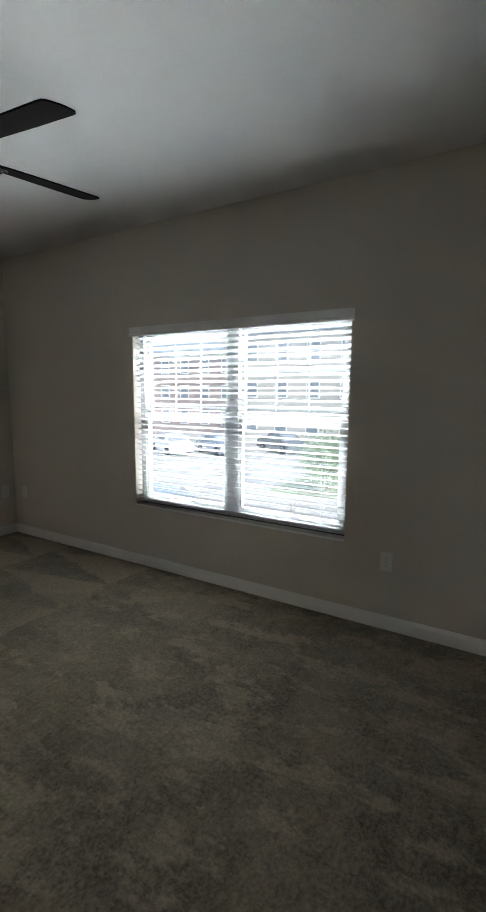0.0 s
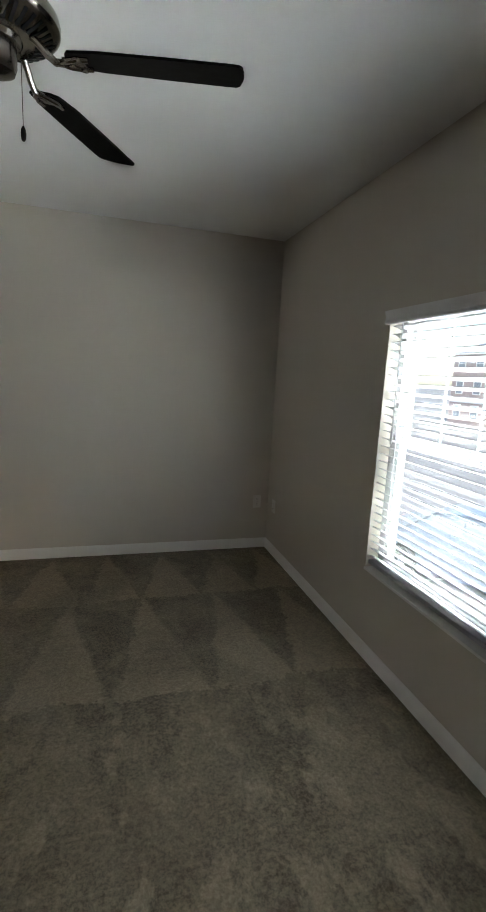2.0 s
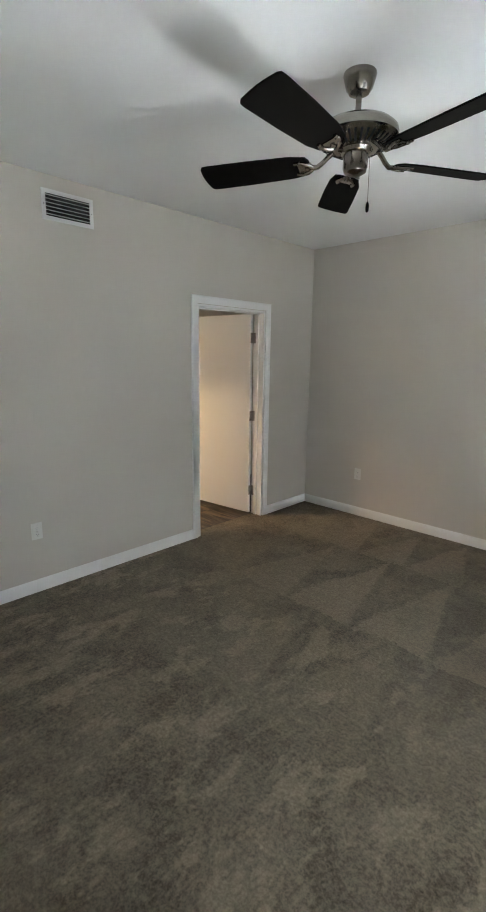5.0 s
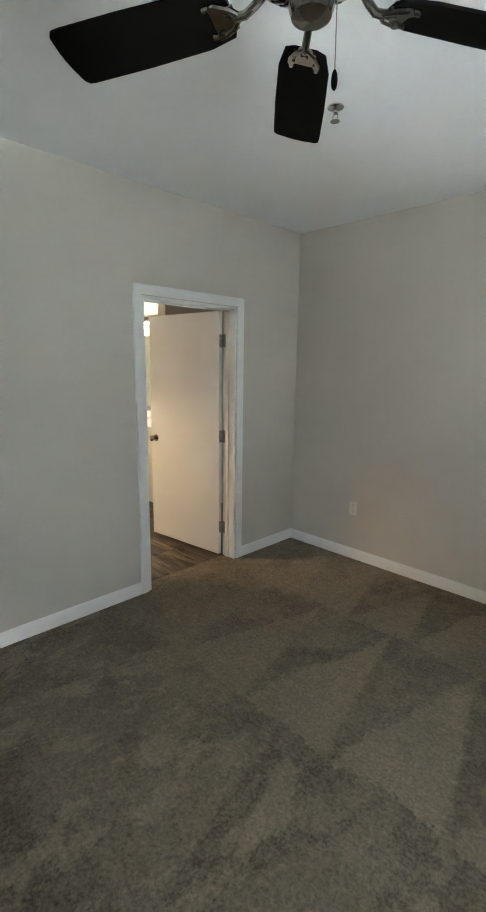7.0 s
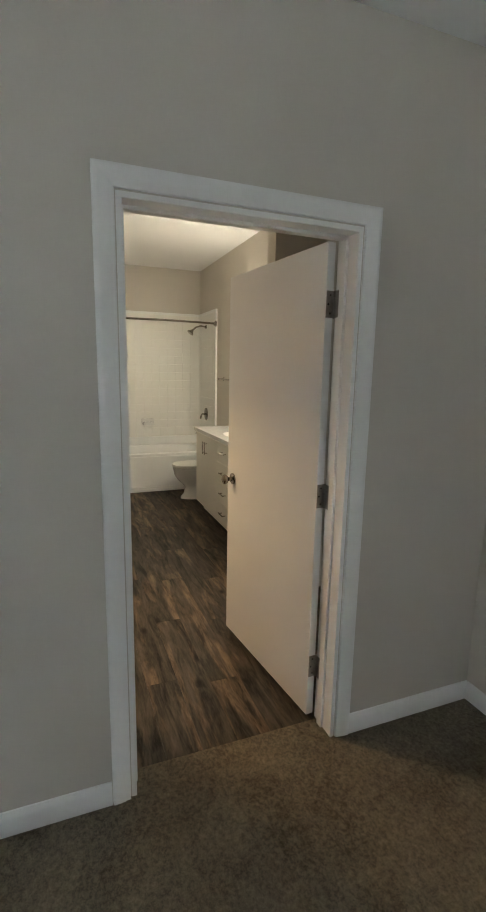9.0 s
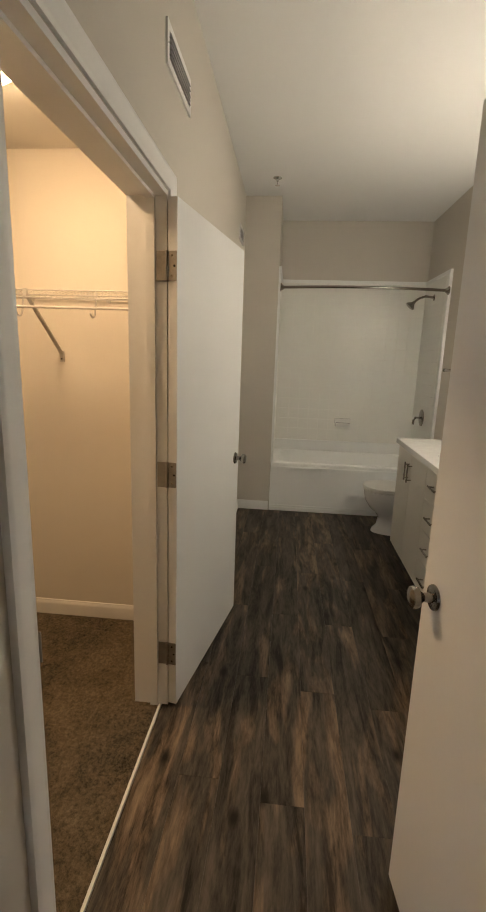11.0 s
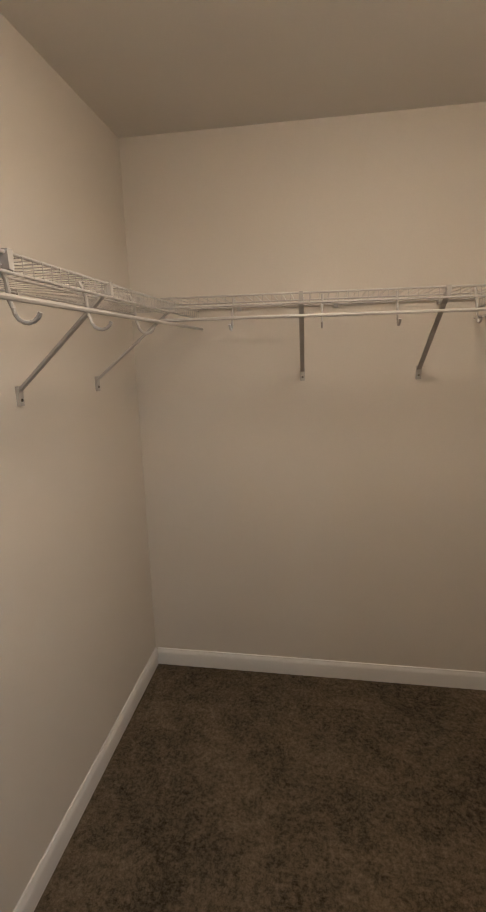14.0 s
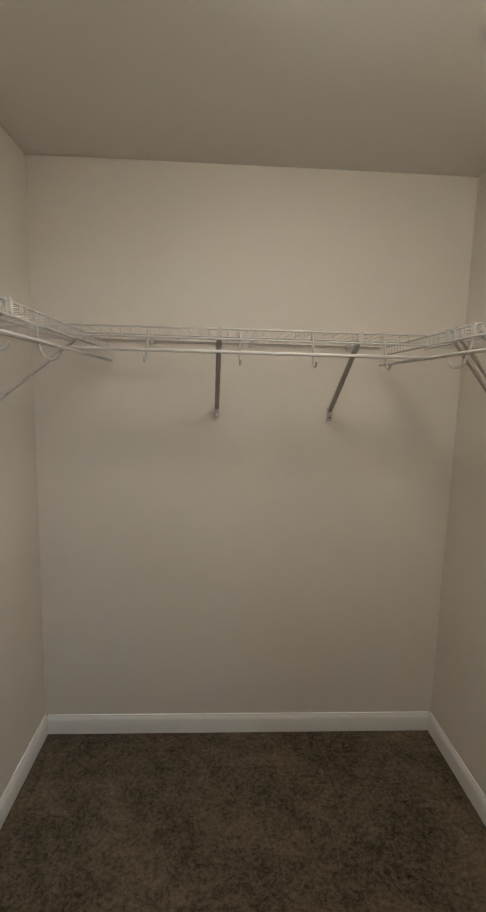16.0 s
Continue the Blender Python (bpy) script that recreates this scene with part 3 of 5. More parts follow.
def door_leaf(name, label, pin, angle, length, thick_side, group=""):
    """A flush slab hung at pin. Local x runs from the hinge to the free edge; the slab lies on local y from 0 to thick_side * 0.035."""
    t = thing(name, label, "door", (pin[0], pin[1], 0.012), turn=angle, group=group)
    th = 0.035 * thick_side
    h = DOOR_H - 0.034
    y0, y1 = sorted((0.0, th))
    part("slab", rbox(0.004, length, y0, y1, 0, h, 0.0018), DOOR, t)
    for z in (0.24, 1.02, 1.785):
        hg = part("hinge", lathe(bm_new(), ((0.0035, -0.052), (0.0062, -0.0505), (0.0062, 0.0505), (0.0035, 0.052)), pose(-0.001, -0.004 * thick_side, z), 14), HINGE, t, "satin nickel butt hinge")
        part("door_plate", rbox(0.0008, 0.0042, min(0.002 * thick_side, th * 0.94), max(0.002 * thick_side, th * 0.94), z - 0.05, z + 0.05, 0.0008), HINGE, hg)
        for dz in (-0.034, 0.0, 0.034):
            part("screw", lathe(bm_new(), ((0.0042, 0), (0.004, 0.0008), (0.001, 0.0010)), pose(0.0012, th * (0.45 if dz else 0.7), z + dz, 0, -90, 0), 10), SLOT if dz == 0 else NICKEL, hg)
    kx = length - 0.066
    for s, yy in ((1, y1), (-1, y0)):
        part("knob", knob_mesh(s), NICKEL, t, "satin nickel round knob", pose(kx, yy, 0.93))
    part("latch_plate", rbox(length - 0.0005, length + 0.0012, y0 + 0.005, y1 - 0.005, 0.90, 0.96, 0.0005), NICKEL, t)
    return t


def jamb_plates(parent, spots):
    for (x0, x1, y0, y1) in spots:
        for z in (0.252, 1.032, 1.797):
            part("hinge_plate", rbox(x0, x1, y0, y1, z - 0.05, z + 0.05, 0.0008), HINGE, parent, "satin nickel hinge leaf")


def window():
    w = thing("window_1", "white vinyl twin single-hung window with grilles", "window", kind="structure")
    y0, y1, z0, z1 = WY0, WY1, WZ0, WZ1
    xf0, xf1 = XE + 0.075, XE + 0.15
    mid, hm = (y0 + y1) / 2 - 0.005, 0.05
    part("sill", rbox(XE - 0.009, XE + 0.075, y0 - 0.002, y1 + 0.002, z0 - 0.008, z0 + 0.006, 0.004), TRIM, w, "white painted sill board")
    for a, b, c, d in ((y0 + 0.0005, y0 + 0.05, z0 + 0.006, z1), (y1 - 0.05, y1 - 0.0005, z0 + 0.006, z1), (mid - hm, mid + hm, z0 + 0.006, z1)):
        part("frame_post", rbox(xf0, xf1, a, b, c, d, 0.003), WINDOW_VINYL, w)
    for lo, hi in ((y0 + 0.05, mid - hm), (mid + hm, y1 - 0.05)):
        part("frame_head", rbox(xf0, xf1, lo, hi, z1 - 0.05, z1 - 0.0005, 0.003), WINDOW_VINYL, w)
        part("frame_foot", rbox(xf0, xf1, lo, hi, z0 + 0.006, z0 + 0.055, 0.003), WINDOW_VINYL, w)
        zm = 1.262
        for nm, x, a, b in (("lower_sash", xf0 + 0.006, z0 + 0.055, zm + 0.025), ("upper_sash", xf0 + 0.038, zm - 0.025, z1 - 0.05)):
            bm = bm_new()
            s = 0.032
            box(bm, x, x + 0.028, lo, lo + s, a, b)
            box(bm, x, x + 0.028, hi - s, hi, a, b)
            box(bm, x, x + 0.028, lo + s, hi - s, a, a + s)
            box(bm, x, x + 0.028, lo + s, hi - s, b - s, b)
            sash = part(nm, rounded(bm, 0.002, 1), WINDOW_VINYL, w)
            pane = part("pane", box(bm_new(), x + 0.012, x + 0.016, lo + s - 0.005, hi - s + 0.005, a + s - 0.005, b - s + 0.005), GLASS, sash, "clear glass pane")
            pane.visible_shadow = False
            if nm == "upper_sash":
                for k in (1, 2):
                    yy = lo + s + (hi - lo - 2 * s) * k / 3
                    part("grille_bar", box(bm_new(), x + 0.017, x + 0.025, yy - 0.005, yy + 0.005, a + s, b - s), WINDOW_VINYL, sash)
    # dark strip put in for the shade between blind and sill
    part("foot_shade_strip", rbox(XE + 0.062, XE + 0.0745, y0 + 0.002, y1 - 0.002, z0 + 0.0065, z0 + 0.034, 0.002), SLOT, w, "dark strip for the shade at the foot")
    return w


def blinds():
    t = thing("window_blind", "white two-inch slat blind, fully lowered, slats open", "blind", (0, 0, 0))
    y0, y1 = WY0 + 0.008, WY1 - 0.008
    x = XE + 0.036
    # valance with a moulded face
    bm = bm_new()
    prof = ((0.026, 1.886), (0.0, 1.886), (-0.005, 1.891), (-0.005, 1.900), (-0.0005, 1.906), (-0.0005, 1.930), (-0.005, 1.937), (-0.008, 1.954), (0.026, 1.954))
    rings = [[bm.verts.new((XE - 0.024 + a, yy, z)) for a, z in prof] for yy in (WY0 - 0.016, WY1 + 0.012)]
    for i in range(len(prof)):
        j = (i + 1) % len(prof)
        bm.faces.new((rings[0][i], rings[0][j], rings[1][j], rings[1][i]))
    bm.faces.new(rings[0])
    bm.faces.new(list(reversed(rings[1])))
    part("valance", bm, VALANCE, t, "white moulded valance")
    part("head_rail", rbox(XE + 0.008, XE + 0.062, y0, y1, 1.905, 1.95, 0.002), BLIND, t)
    # one slat, gently crowned, shared by all
    bm = bm_new()
    n = 6
    rings = []
    for yy in (y0, y1):
        up, dn = [], []
        for i in range(n + 1):
            u = -0.025 + 0.05 * i / n
            c = 0.0022 * (1 - (u / 0.025) ** 2)
            up.append(bm.verts.new((u, yy, c + 0.0014)))
            dn.append(bm.verts.new((u, yy, c - 0.0014)))
        rings.append(up + list(reversed(dn)))
    k = len(rings[0])
    for i in range(k):
        bm.faces.new((rings[0][i], rings[0][(i + 1) % k], rings[1][(i + 1) % k], rings[1][i]))
    bm.faces.new(rings[0])
    bm.faces.new(list(reversed(rings[1])))
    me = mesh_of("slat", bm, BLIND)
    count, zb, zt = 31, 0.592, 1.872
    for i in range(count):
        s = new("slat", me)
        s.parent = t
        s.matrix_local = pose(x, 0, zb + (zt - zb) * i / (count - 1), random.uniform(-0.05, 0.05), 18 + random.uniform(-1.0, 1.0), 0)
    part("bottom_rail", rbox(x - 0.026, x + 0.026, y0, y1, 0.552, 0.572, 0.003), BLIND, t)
    for i in range(3):
        yy = y0 + 0.16 + (y1 - y0 - 0.32) * i / 2
        for dx in (-0.0265, 0.0265):
            part("ladder_cord", rod(bm_new(), (x + dx, yy, 0.56), (x + dx, yy, 1.91), 0.0006, 6), BLIND, t)
        part("cord_button", lathe(bm_new(), ((0.006, 0), (0.007, 0.003), (0.003, 0.006)), pose(x - 0.026, yy, 0.556, 0, -90, 0), 12), PLASTIC, t)
    wand = part("tilt_wand", rod(bm_new(), (XE - 0.004, -1.838, 1.30), (XE - 0.004, -1.834, 1.885), 0.0042, 6), BLIND, t, "thin white tilt wand")
    part("wand_grip", lathe(bm_new(), ((0.004, 0), (0.006, 0.01), (0.006, 0.07), (0.004, 0.075)), pose(XE - 0.004, -1.838, 1.262), 10), BLIND, wand)


def fan(cx, cy):
    t = thing("ceiling_fan", "brushed nickel ceiling fan with five black blades", "ceiling fan", (cx, cy, HB))
    part("canopy", lathe(bm_new(), ((0.064, 0), (0.065, -0.006), (0.061, -0.022), (0.052, -0.052), (0.040, -0.068), (0.028, -0.071), (0.014, -0.072)), None, 40), NICKEL, t)
    part("downrod", rod(bm_new(), (0, 0, -0.06), (0, 0, -0.180), 0.0115, 16), NICKEL, t)
    part("motor_housing", lathe(bm_new(), ((0.018, -0.160), (0.026, -0.172), (0.100, -0.178), (0.142, -0.188), (0.160, -0.204), (0.163, -0.216), (0.162, -0.232), (0.156, -0.239),
                                           (0.150, -0.242), (0.120, -0.260), (0.092, -0.270), (0.066, -0.272)), None, 56), NICKEL, t, "brushed nickel motor housing")
    for i in range(36):
        part("vent_slot", rbox(-0.026, 0.026, -0.0042, 0.0042, -0.0012, 0.0012, 0.0008, 1), SLOT, t, "", pose(0, 0, 0, 0, 0, 10 * i) @ pose(0.119, 0, -0.2598, 0, -27, 0))
    part("switch_housing", lathe(bm_new(), ((0.062, -0.262), (0.066, -0.272), (0.060, -0.284), (0.050, -0.288), (0.050, -0.335), (0.044, -0.352), (0.026, -0.362), (0.006, -0.365)), None, 36), NICKEL, t)
    bm = bm_new()
    # blade outline, half-round outer end
    pts = [(0.198, -0.054), (0.27, -0.070), (0.45, -0.078), (0.63, -0.081), (0.652, -0.079), (0.662, -0.068), (0.668, -0.03), (0.670, 0.0)]
    pts += [(0.668, 0.03), (0.662, 0.068), (0.652, 0.079), (0.63, 0.081), (0.45, 0.078), (0.27, 0.070), (0.198, 0.054), (0.186, 0.03), (0.186, -0.03)]
    lo = [bm.verts.new((x, y, -0.0035)) for x, y in pts]
    hi = [bm.verts.new((x, y, 0.0035)) for x, y in pts]
    bm.faces.new(list(reversed(lo)))
    bm.faces.new(hi)
    for i in range(len(pts)):
        j = (i + 1) % len(pts)
        bm.faces.new((lo[i], lo[j], hi[j], hi[i]))
    blade = mesh_of("blade", bm, BLADE)
    bm = bm_new()
    tube(bm, ((0.096, 0, 0.040), (0.115, 0, 0.024), (0.135, 0.0, 0.004), (0.155, 0.0, -0.010), (0.180, 0.0, -0.010)), 0.010, 10)
    for s in (-1, 1):
        tube(bm, ((0.168, 0, -0.010), (0.188, 0.022 * s, -0.011), (0.218, 0.036 * s, -0.009), (0.248, 0.034 * s, -0.008)), 0.0075, 8)
    box(bm, 0.178, 0.235, -0.028, 0.028, -0.010, -0.004)
    for p in ((0.198, 0.0), (0.225, 0.034), (0.225, -0.034)):
        lathe(bm, ((0.009, -0.016), (0.010, -0.012), (0.010, -0.006)), pose(p[0], p[1], 0), 12)
    iron = mesh_of("blade_iron", bm, NICKEL)
    for i in range(5):
        m = pose(0, 0, -0.305, 0, 0, 60 + 72 * i) @ pose(0, 0, 0, 13, 0, 0)
        b = new("blade", blade)
        b.parent = t
        b.matrix_local = m
        tagged(b, "matt black fan blade")
        ir = new("blade_iron", iron)
        ir.parent = b
    ch = part("pull_chain", rod(bm_new(), (0.058, 0.012, -0.288), (0.060, 0.012, -0.475), 0.0012, 6), NICKEL, t, "thin pull chain")
    part("chain_fob", lathe(bm_new(), ((0.002, -0.470), (0.006, -0.478), (0.0075, -0.492), (0.006, -0.505), (0.002, -0.510)), pose(0.060, 0.012, 0), 14), BLADE, ch, "black wooden fob")


def outlet(at, turn, switch=False):
    """A duplex receptacle plate; local -y faces the room."""
    t = thing("wall_outlet", "white plastic duplex outlet plate on the wall", "outlet", at, "wall outlets", turn=turn)
    part("plate", rbox(-0.036, 0.036, -0.006, 0, -0.058, 0.058, 0.0025), PLASTIC, t)
    for z in (-0.024, 0.024):
        f = part("receptacle", lathe(bm_new(), ((0.0175, 0), (0.017, 0.0025)), pose(0, -0.0058, z, 90, 0, 0), 20), PLASTIC, t)
        for x in (-0.006, 0.006):
            part("slot", box(bm_new(), x - 0.001, x + 0.001, -0.0089, -0.0082, z - 0.002, z + 0.006), SLOT, f)
        part("ground_hole", lathe(bm_new(), ((0.0022, 0), (0.0022, 0.0006)), pose(0, -0.0083, z - 0.009, 90, 0, 0), 10), SLOT, f)
    part("screw", lathe(bm_new(), ((0.003, 0), (0.0026, 0.001)), pose(0, -0.006, 0, 90, 0, 0), 10), NICKEL, t)


def vent(name, label, at, turn, w, h, slats, tilt=35):
    """A wall register with a flanged frame and tilted louvres; local -y faces the room."""
    t = thing(name, label, "vent", at, turn=turn)
    f = 0.024
    bm = bm_new()
    for x0, x1, z0, z1 in ((-w / 2, -w / 2 + f, -h / 2, h / 2), (w / 2 - f, w / 2, -h / 2, h / 2), (-w / 2 + f, w / 2 - f, -h / 2, -h / 2 + f), (-w / 2 + f, w / 2 - f, h / 2 - f, h / 2)):
        box(bm, x0, x1, -0.008, -0.0005, z0, z1)
    part("frame", rounded(bm, 0.002, 1), TRIM, t)
    part("backing", box(bm_new(), -w / 2 + f, w / 2 - f, -0.002, -0.0005, -h / 2 + f, h / 2 - f), SLOT, t, "dark duct behind the louvres")
    for i in range(slats):
        z = -h / 2 + f + (h - 2 * f) * (i + 0.5) / slats
        part("louvre", box(bm_new(), -w / 2 + f, w / 2 - f, -0.006, 0.006, -0.0008, 0.0008), TRIM, t, "", pose(0, -0.009, z, tilt, 0, 0))
    for s in (-1, 1):
        part("screw", lathe(bm_new(), ((0.0035, 0), (0.003, 0.0012)), pose(s * (w / 2 - 0.012), -0.008, 0, 90, 0, 0), 10), NICKEL, t)


def sprinkler(at):
    t = thing("sprinkler_head", "chrome pendent sprinkler head on the ceiling", "sprinkler", at, "ceiling sprinklers")
    part("escutcheon", lathe(bm_new(), ((0.036, 0), (0.035, -0.004), (0.022, -0.010), (0.012, -0.012)), None, 28), CHROME, t)
    part("body", lathe(bm_new(), ((0.011, -0.010), (0.011, -0.024), (0.007, -0.028)), None, 16), CHROME, t)
    for s in (-1, 1):
        part("yoke_arm", tube(bm_new(), ((0.008 * s, 0, -0.026), (0.014 * s, 0, -0.036), (0.010 * s, 0, -0.048), (0.002 * s, 0, -0.054)), 0.0022, 8), CHROME, t)
    part("deflector", lathe(bm_new(), ((0.004, -0.053), (0.021, -0.055), (0.021, -0.0565), (0.004, -0.057)), None, 20), CHROME, t)


# ---- closet ----
def wire_shelf(label, at, turn, length, depth, braces, hooks, clips, foot=-0.275):
    """Ventilated wire shelf; local x along the wall, local -y away from it, z=0 at the deck."""
    t = thing("wire_shelf", label, "shelf", at, "closet wire shelves", turn=turn)
    for nm, y, z, r in (("back_rail", -0.012, -0.004, 0.0030), ("middle_rail", -depth * 0.5, -0.004, 0.0028), ("front_rail", -depth, -0.003, 0.0034),
                        ("lip_rail", -depth - 0.002, -0.034, 0.0034), ("hang_rod", -depth - 0.012, -0.075, 0.0056)):
        part(nm, rod(bm_new(), (0, y, z), (length, y, z), r, 8), WIRE, t, "white coated hanging rod" if nm == "hang_rod" else "")
    bm = bm_new()
    tube(bm, ((0, -0.010, 0), (0, -depth * 0.5, 0.0002), (0, -depth + 0.001, 0)), 0.0011, 5)
    me = mesh_of("wire", bm, WIRE)
    bm = bm_new()
    tube(bm, ((0, -depth - 0.001, 0.0), (0, -depth - 0.0045, -0.006), (0, -depth - 0.005, -0.036)), 0.0009, 5)
    tie = mesh_of("lip_tie", bm, WIRE)
    n = int(length / 0.0305)
    for i in range(n):
        w = new("wire", me)
        w.parent = t
        w.matrix_local = pose(0.012 + i * 0.0305, 0, 0)
        w = new("lip_tie", tie)
        w.parent = t
        w.matrix_local = pose(0.012 + i * 0.0305, 0, 0)
    for x, xt in braces:
        bm = bm_new()
        a, b = Vector((x, -0.006, foot)), Vector((xt, -depth + 0.005, -0.022))
        d = b - a
        side = Vector((1, 0, 0))
        nrm = d.normalized().cross(side).normalized()
        side = nrm.cross(d.normalized())
        vs = []
        for p in (a, b):
            for u, v in ((-0.0085, 0.0), (-0.0085, 0.007), (-0.006, 0.007), (-0.006, 0.002), (0.006, 0.002), (0.006, 0.007), (0.0085, 0.007), (0.0085, 0.0)):
                vs.append(bm.verts.new(p + side * u + nrm * v))
        for i in range(8):
            bm.faces.new((vs[i], vs[(i + 1) % 8], vs[8 + (i + 1) % 8], vs[8 + i]))
        bm.faces.new(vs[:8])
        bm.faces.new(list(reversed(vs[8:])))
        br = part("brace", bm, WIRE, t, "white diagonal support brace")
        part("foot_plate", rbox(x - 0.0105, x + 0.0105, -0.009, 0, foot - 0.037, foot + 0.017, 0.002), WIRE, br)
        part("screw", lathe(bm_new(), ((0.0048, 0), (0.0042, 0.002), (0.001, 0.0028)), pose(x, -0.009, foot - 0.021, 90, 0, 0), 12), NICKEL, br)
        part("front_clip", rbox(xt - 0.007, xt + 0.007, -depth - 0.007, -depth + 0.010, -0.030, 0.002, 0.002), WIRE, br)
    for x in hooks:
        pts = [(x, -depth * 0.86, -0.004), (x, -depth * 0.90, -0.04), (x, -depth + 0.028, -0.075)]
        pts += [(x, -depth - 0.003 + 0.026 * math.cos(a), -0.086 - 0.026 * math.sin(a)) for a in [math.pi * k / 8 - 0.35 for k in range(1, 9)]]
        part("rod_hook", tube(bm_new(), pts, 0.0042, 8), WIRE, t, "white rod support hook")
    for x in clips:
        part("wall_clip", rbox(x - 0.008, x + 0.008, -0.018, 0, -0.018, 0.006, 0.002), WIRE, t)
    return t


def electrical_panel():
    t = thing("breaker_panel", "almond steel breaker panel cover with a black latch", "electrical panel", (-0.43, -2.258, 1.09), turn=-90)
    w, h = 0.358, 0.308
    part("cover", rbox(-w / 2, w / 2, -0.010, -0.0004, -h / 2, h / 2, 0.0025), PANEL, t)
    # shadow in the gap is a dark sheet showing round the door
    part("gap_shadow_sheet", rbox(-w / 2 + 0.003, w / 2 - 0.032, -0.0106, -0.0099, -h / 2 + 0.0335, h / 2 - 0.0315, 0.0002, 1), SLOT, t, "dark sheet for the gap shadow round the panel door")
    d = part("panel_door", rbox(-w / 2 + 0.004, w / 2 - 0.034, -0.0135, -0.0101, -h / 2 + 0.036, h / 2 - 0.034, 0.0015), PANEL, t)
    part("latch", rbox(w / 2 - 0.106, w / 2 - 0.054, -0.0150, -0.0135, -0.016, 0.014, 0.0008), SLOT, d, "black latch recess")
    for z in (h / 2 - 0.020, -h / 2 + 0.022):
        part("screw", lathe(bm_new(), ((0.0045, 0), (0.004, 0.0016), (0.001, 0.002)), pose(w / 2 - 0.06, -0.010, z, 90, 0, 0), 12), NICKEL, t)


def dome_light(at):
    t = thing("ceiling_light", "lit round flush-mount dome light", "ceiling light", at)
    part("base_ring", lathe(bm_new(), ((0.165, 0), (0.168, -0.006), (0.166, -0.020), (0.158, -0.024)), None, 48), TRIM, t)
    rows = [(0.158 * math.cos(a), -0.022 - 0.062 * math.sin(a)) for a in [k * math.pi / 2 / 9 for k in range(9)]] + [(0.004, -0.084)]
    part("dome", lathe(bm_new(), rows, None, 48), DOME, t, "glowing white glass dome")


# ---- bathroom ----
def planks():
    floor = thing("floor_planks", "dark brown weathered-oak vinyl planks", "floor", kind="structure")
    wd, ln = 0.152, 1.22
    x0, x1, y0, y1 = -4.33, -0.116, -1.741, 2.1
    shapes = {}
    row, y = 0, y0
    while y < y1 - 0.02:
        w = min(wd, y1 - y)
        x = x0 - ((row * 0.47) % 1.0) * ln
        while x < x1:
            a, b = max(x, x0 if y < YN - 0.05 else -1.335), min(x + ln, x1)
            if b - a > 0.02 and not (y > YN and b < -1.45):
                key = (round(b - a, 3), round(w, 3))
                if key not in shapes:
                    bm = bm_new()
                    l2, w2, c = key[0] / 2 - 0.0001, key[1] / 2 - 0.0001, 0.0005
                    lo = [bm.verts.new((sx * l2, sy * w2, -0.014)) for sx, sy in ((-1, -1), (1, -1), (1, 1), (-1, 1))]
                    md = [bm.verts.new((sx * l2, sy * w2, -0.0012)) for sx, sy in ((-1, -1), (1, -1), (1, 1), (-1, 1))]
                    hi = [bm.verts.new((sx * (l2 - c), sy * (w2 - c), 0)) for sx, sy in ((-1, -1), (1, -1), (1, 1), (-1, 1))]
                    bm.faces.new(hi)
                    for r0, r1 in ((lo, md), (md, hi)):
                        for i in range(4):
                            bm.faces.new((r0[i], r0[(i + 1) % 4], r1[(i + 1) % 4], r1[i]))
                    shapes[key] = mesh_of("plank", bm, PLANK, False)
                p = new("plank", shapes[key])
                p.parent = floor
                p.matrix_local = pose((a + b) / 2, y + w / 2, -0.006 + random.uniform(-0.0002, 0.0002))
            x += ln
        y += wd
        row += 1


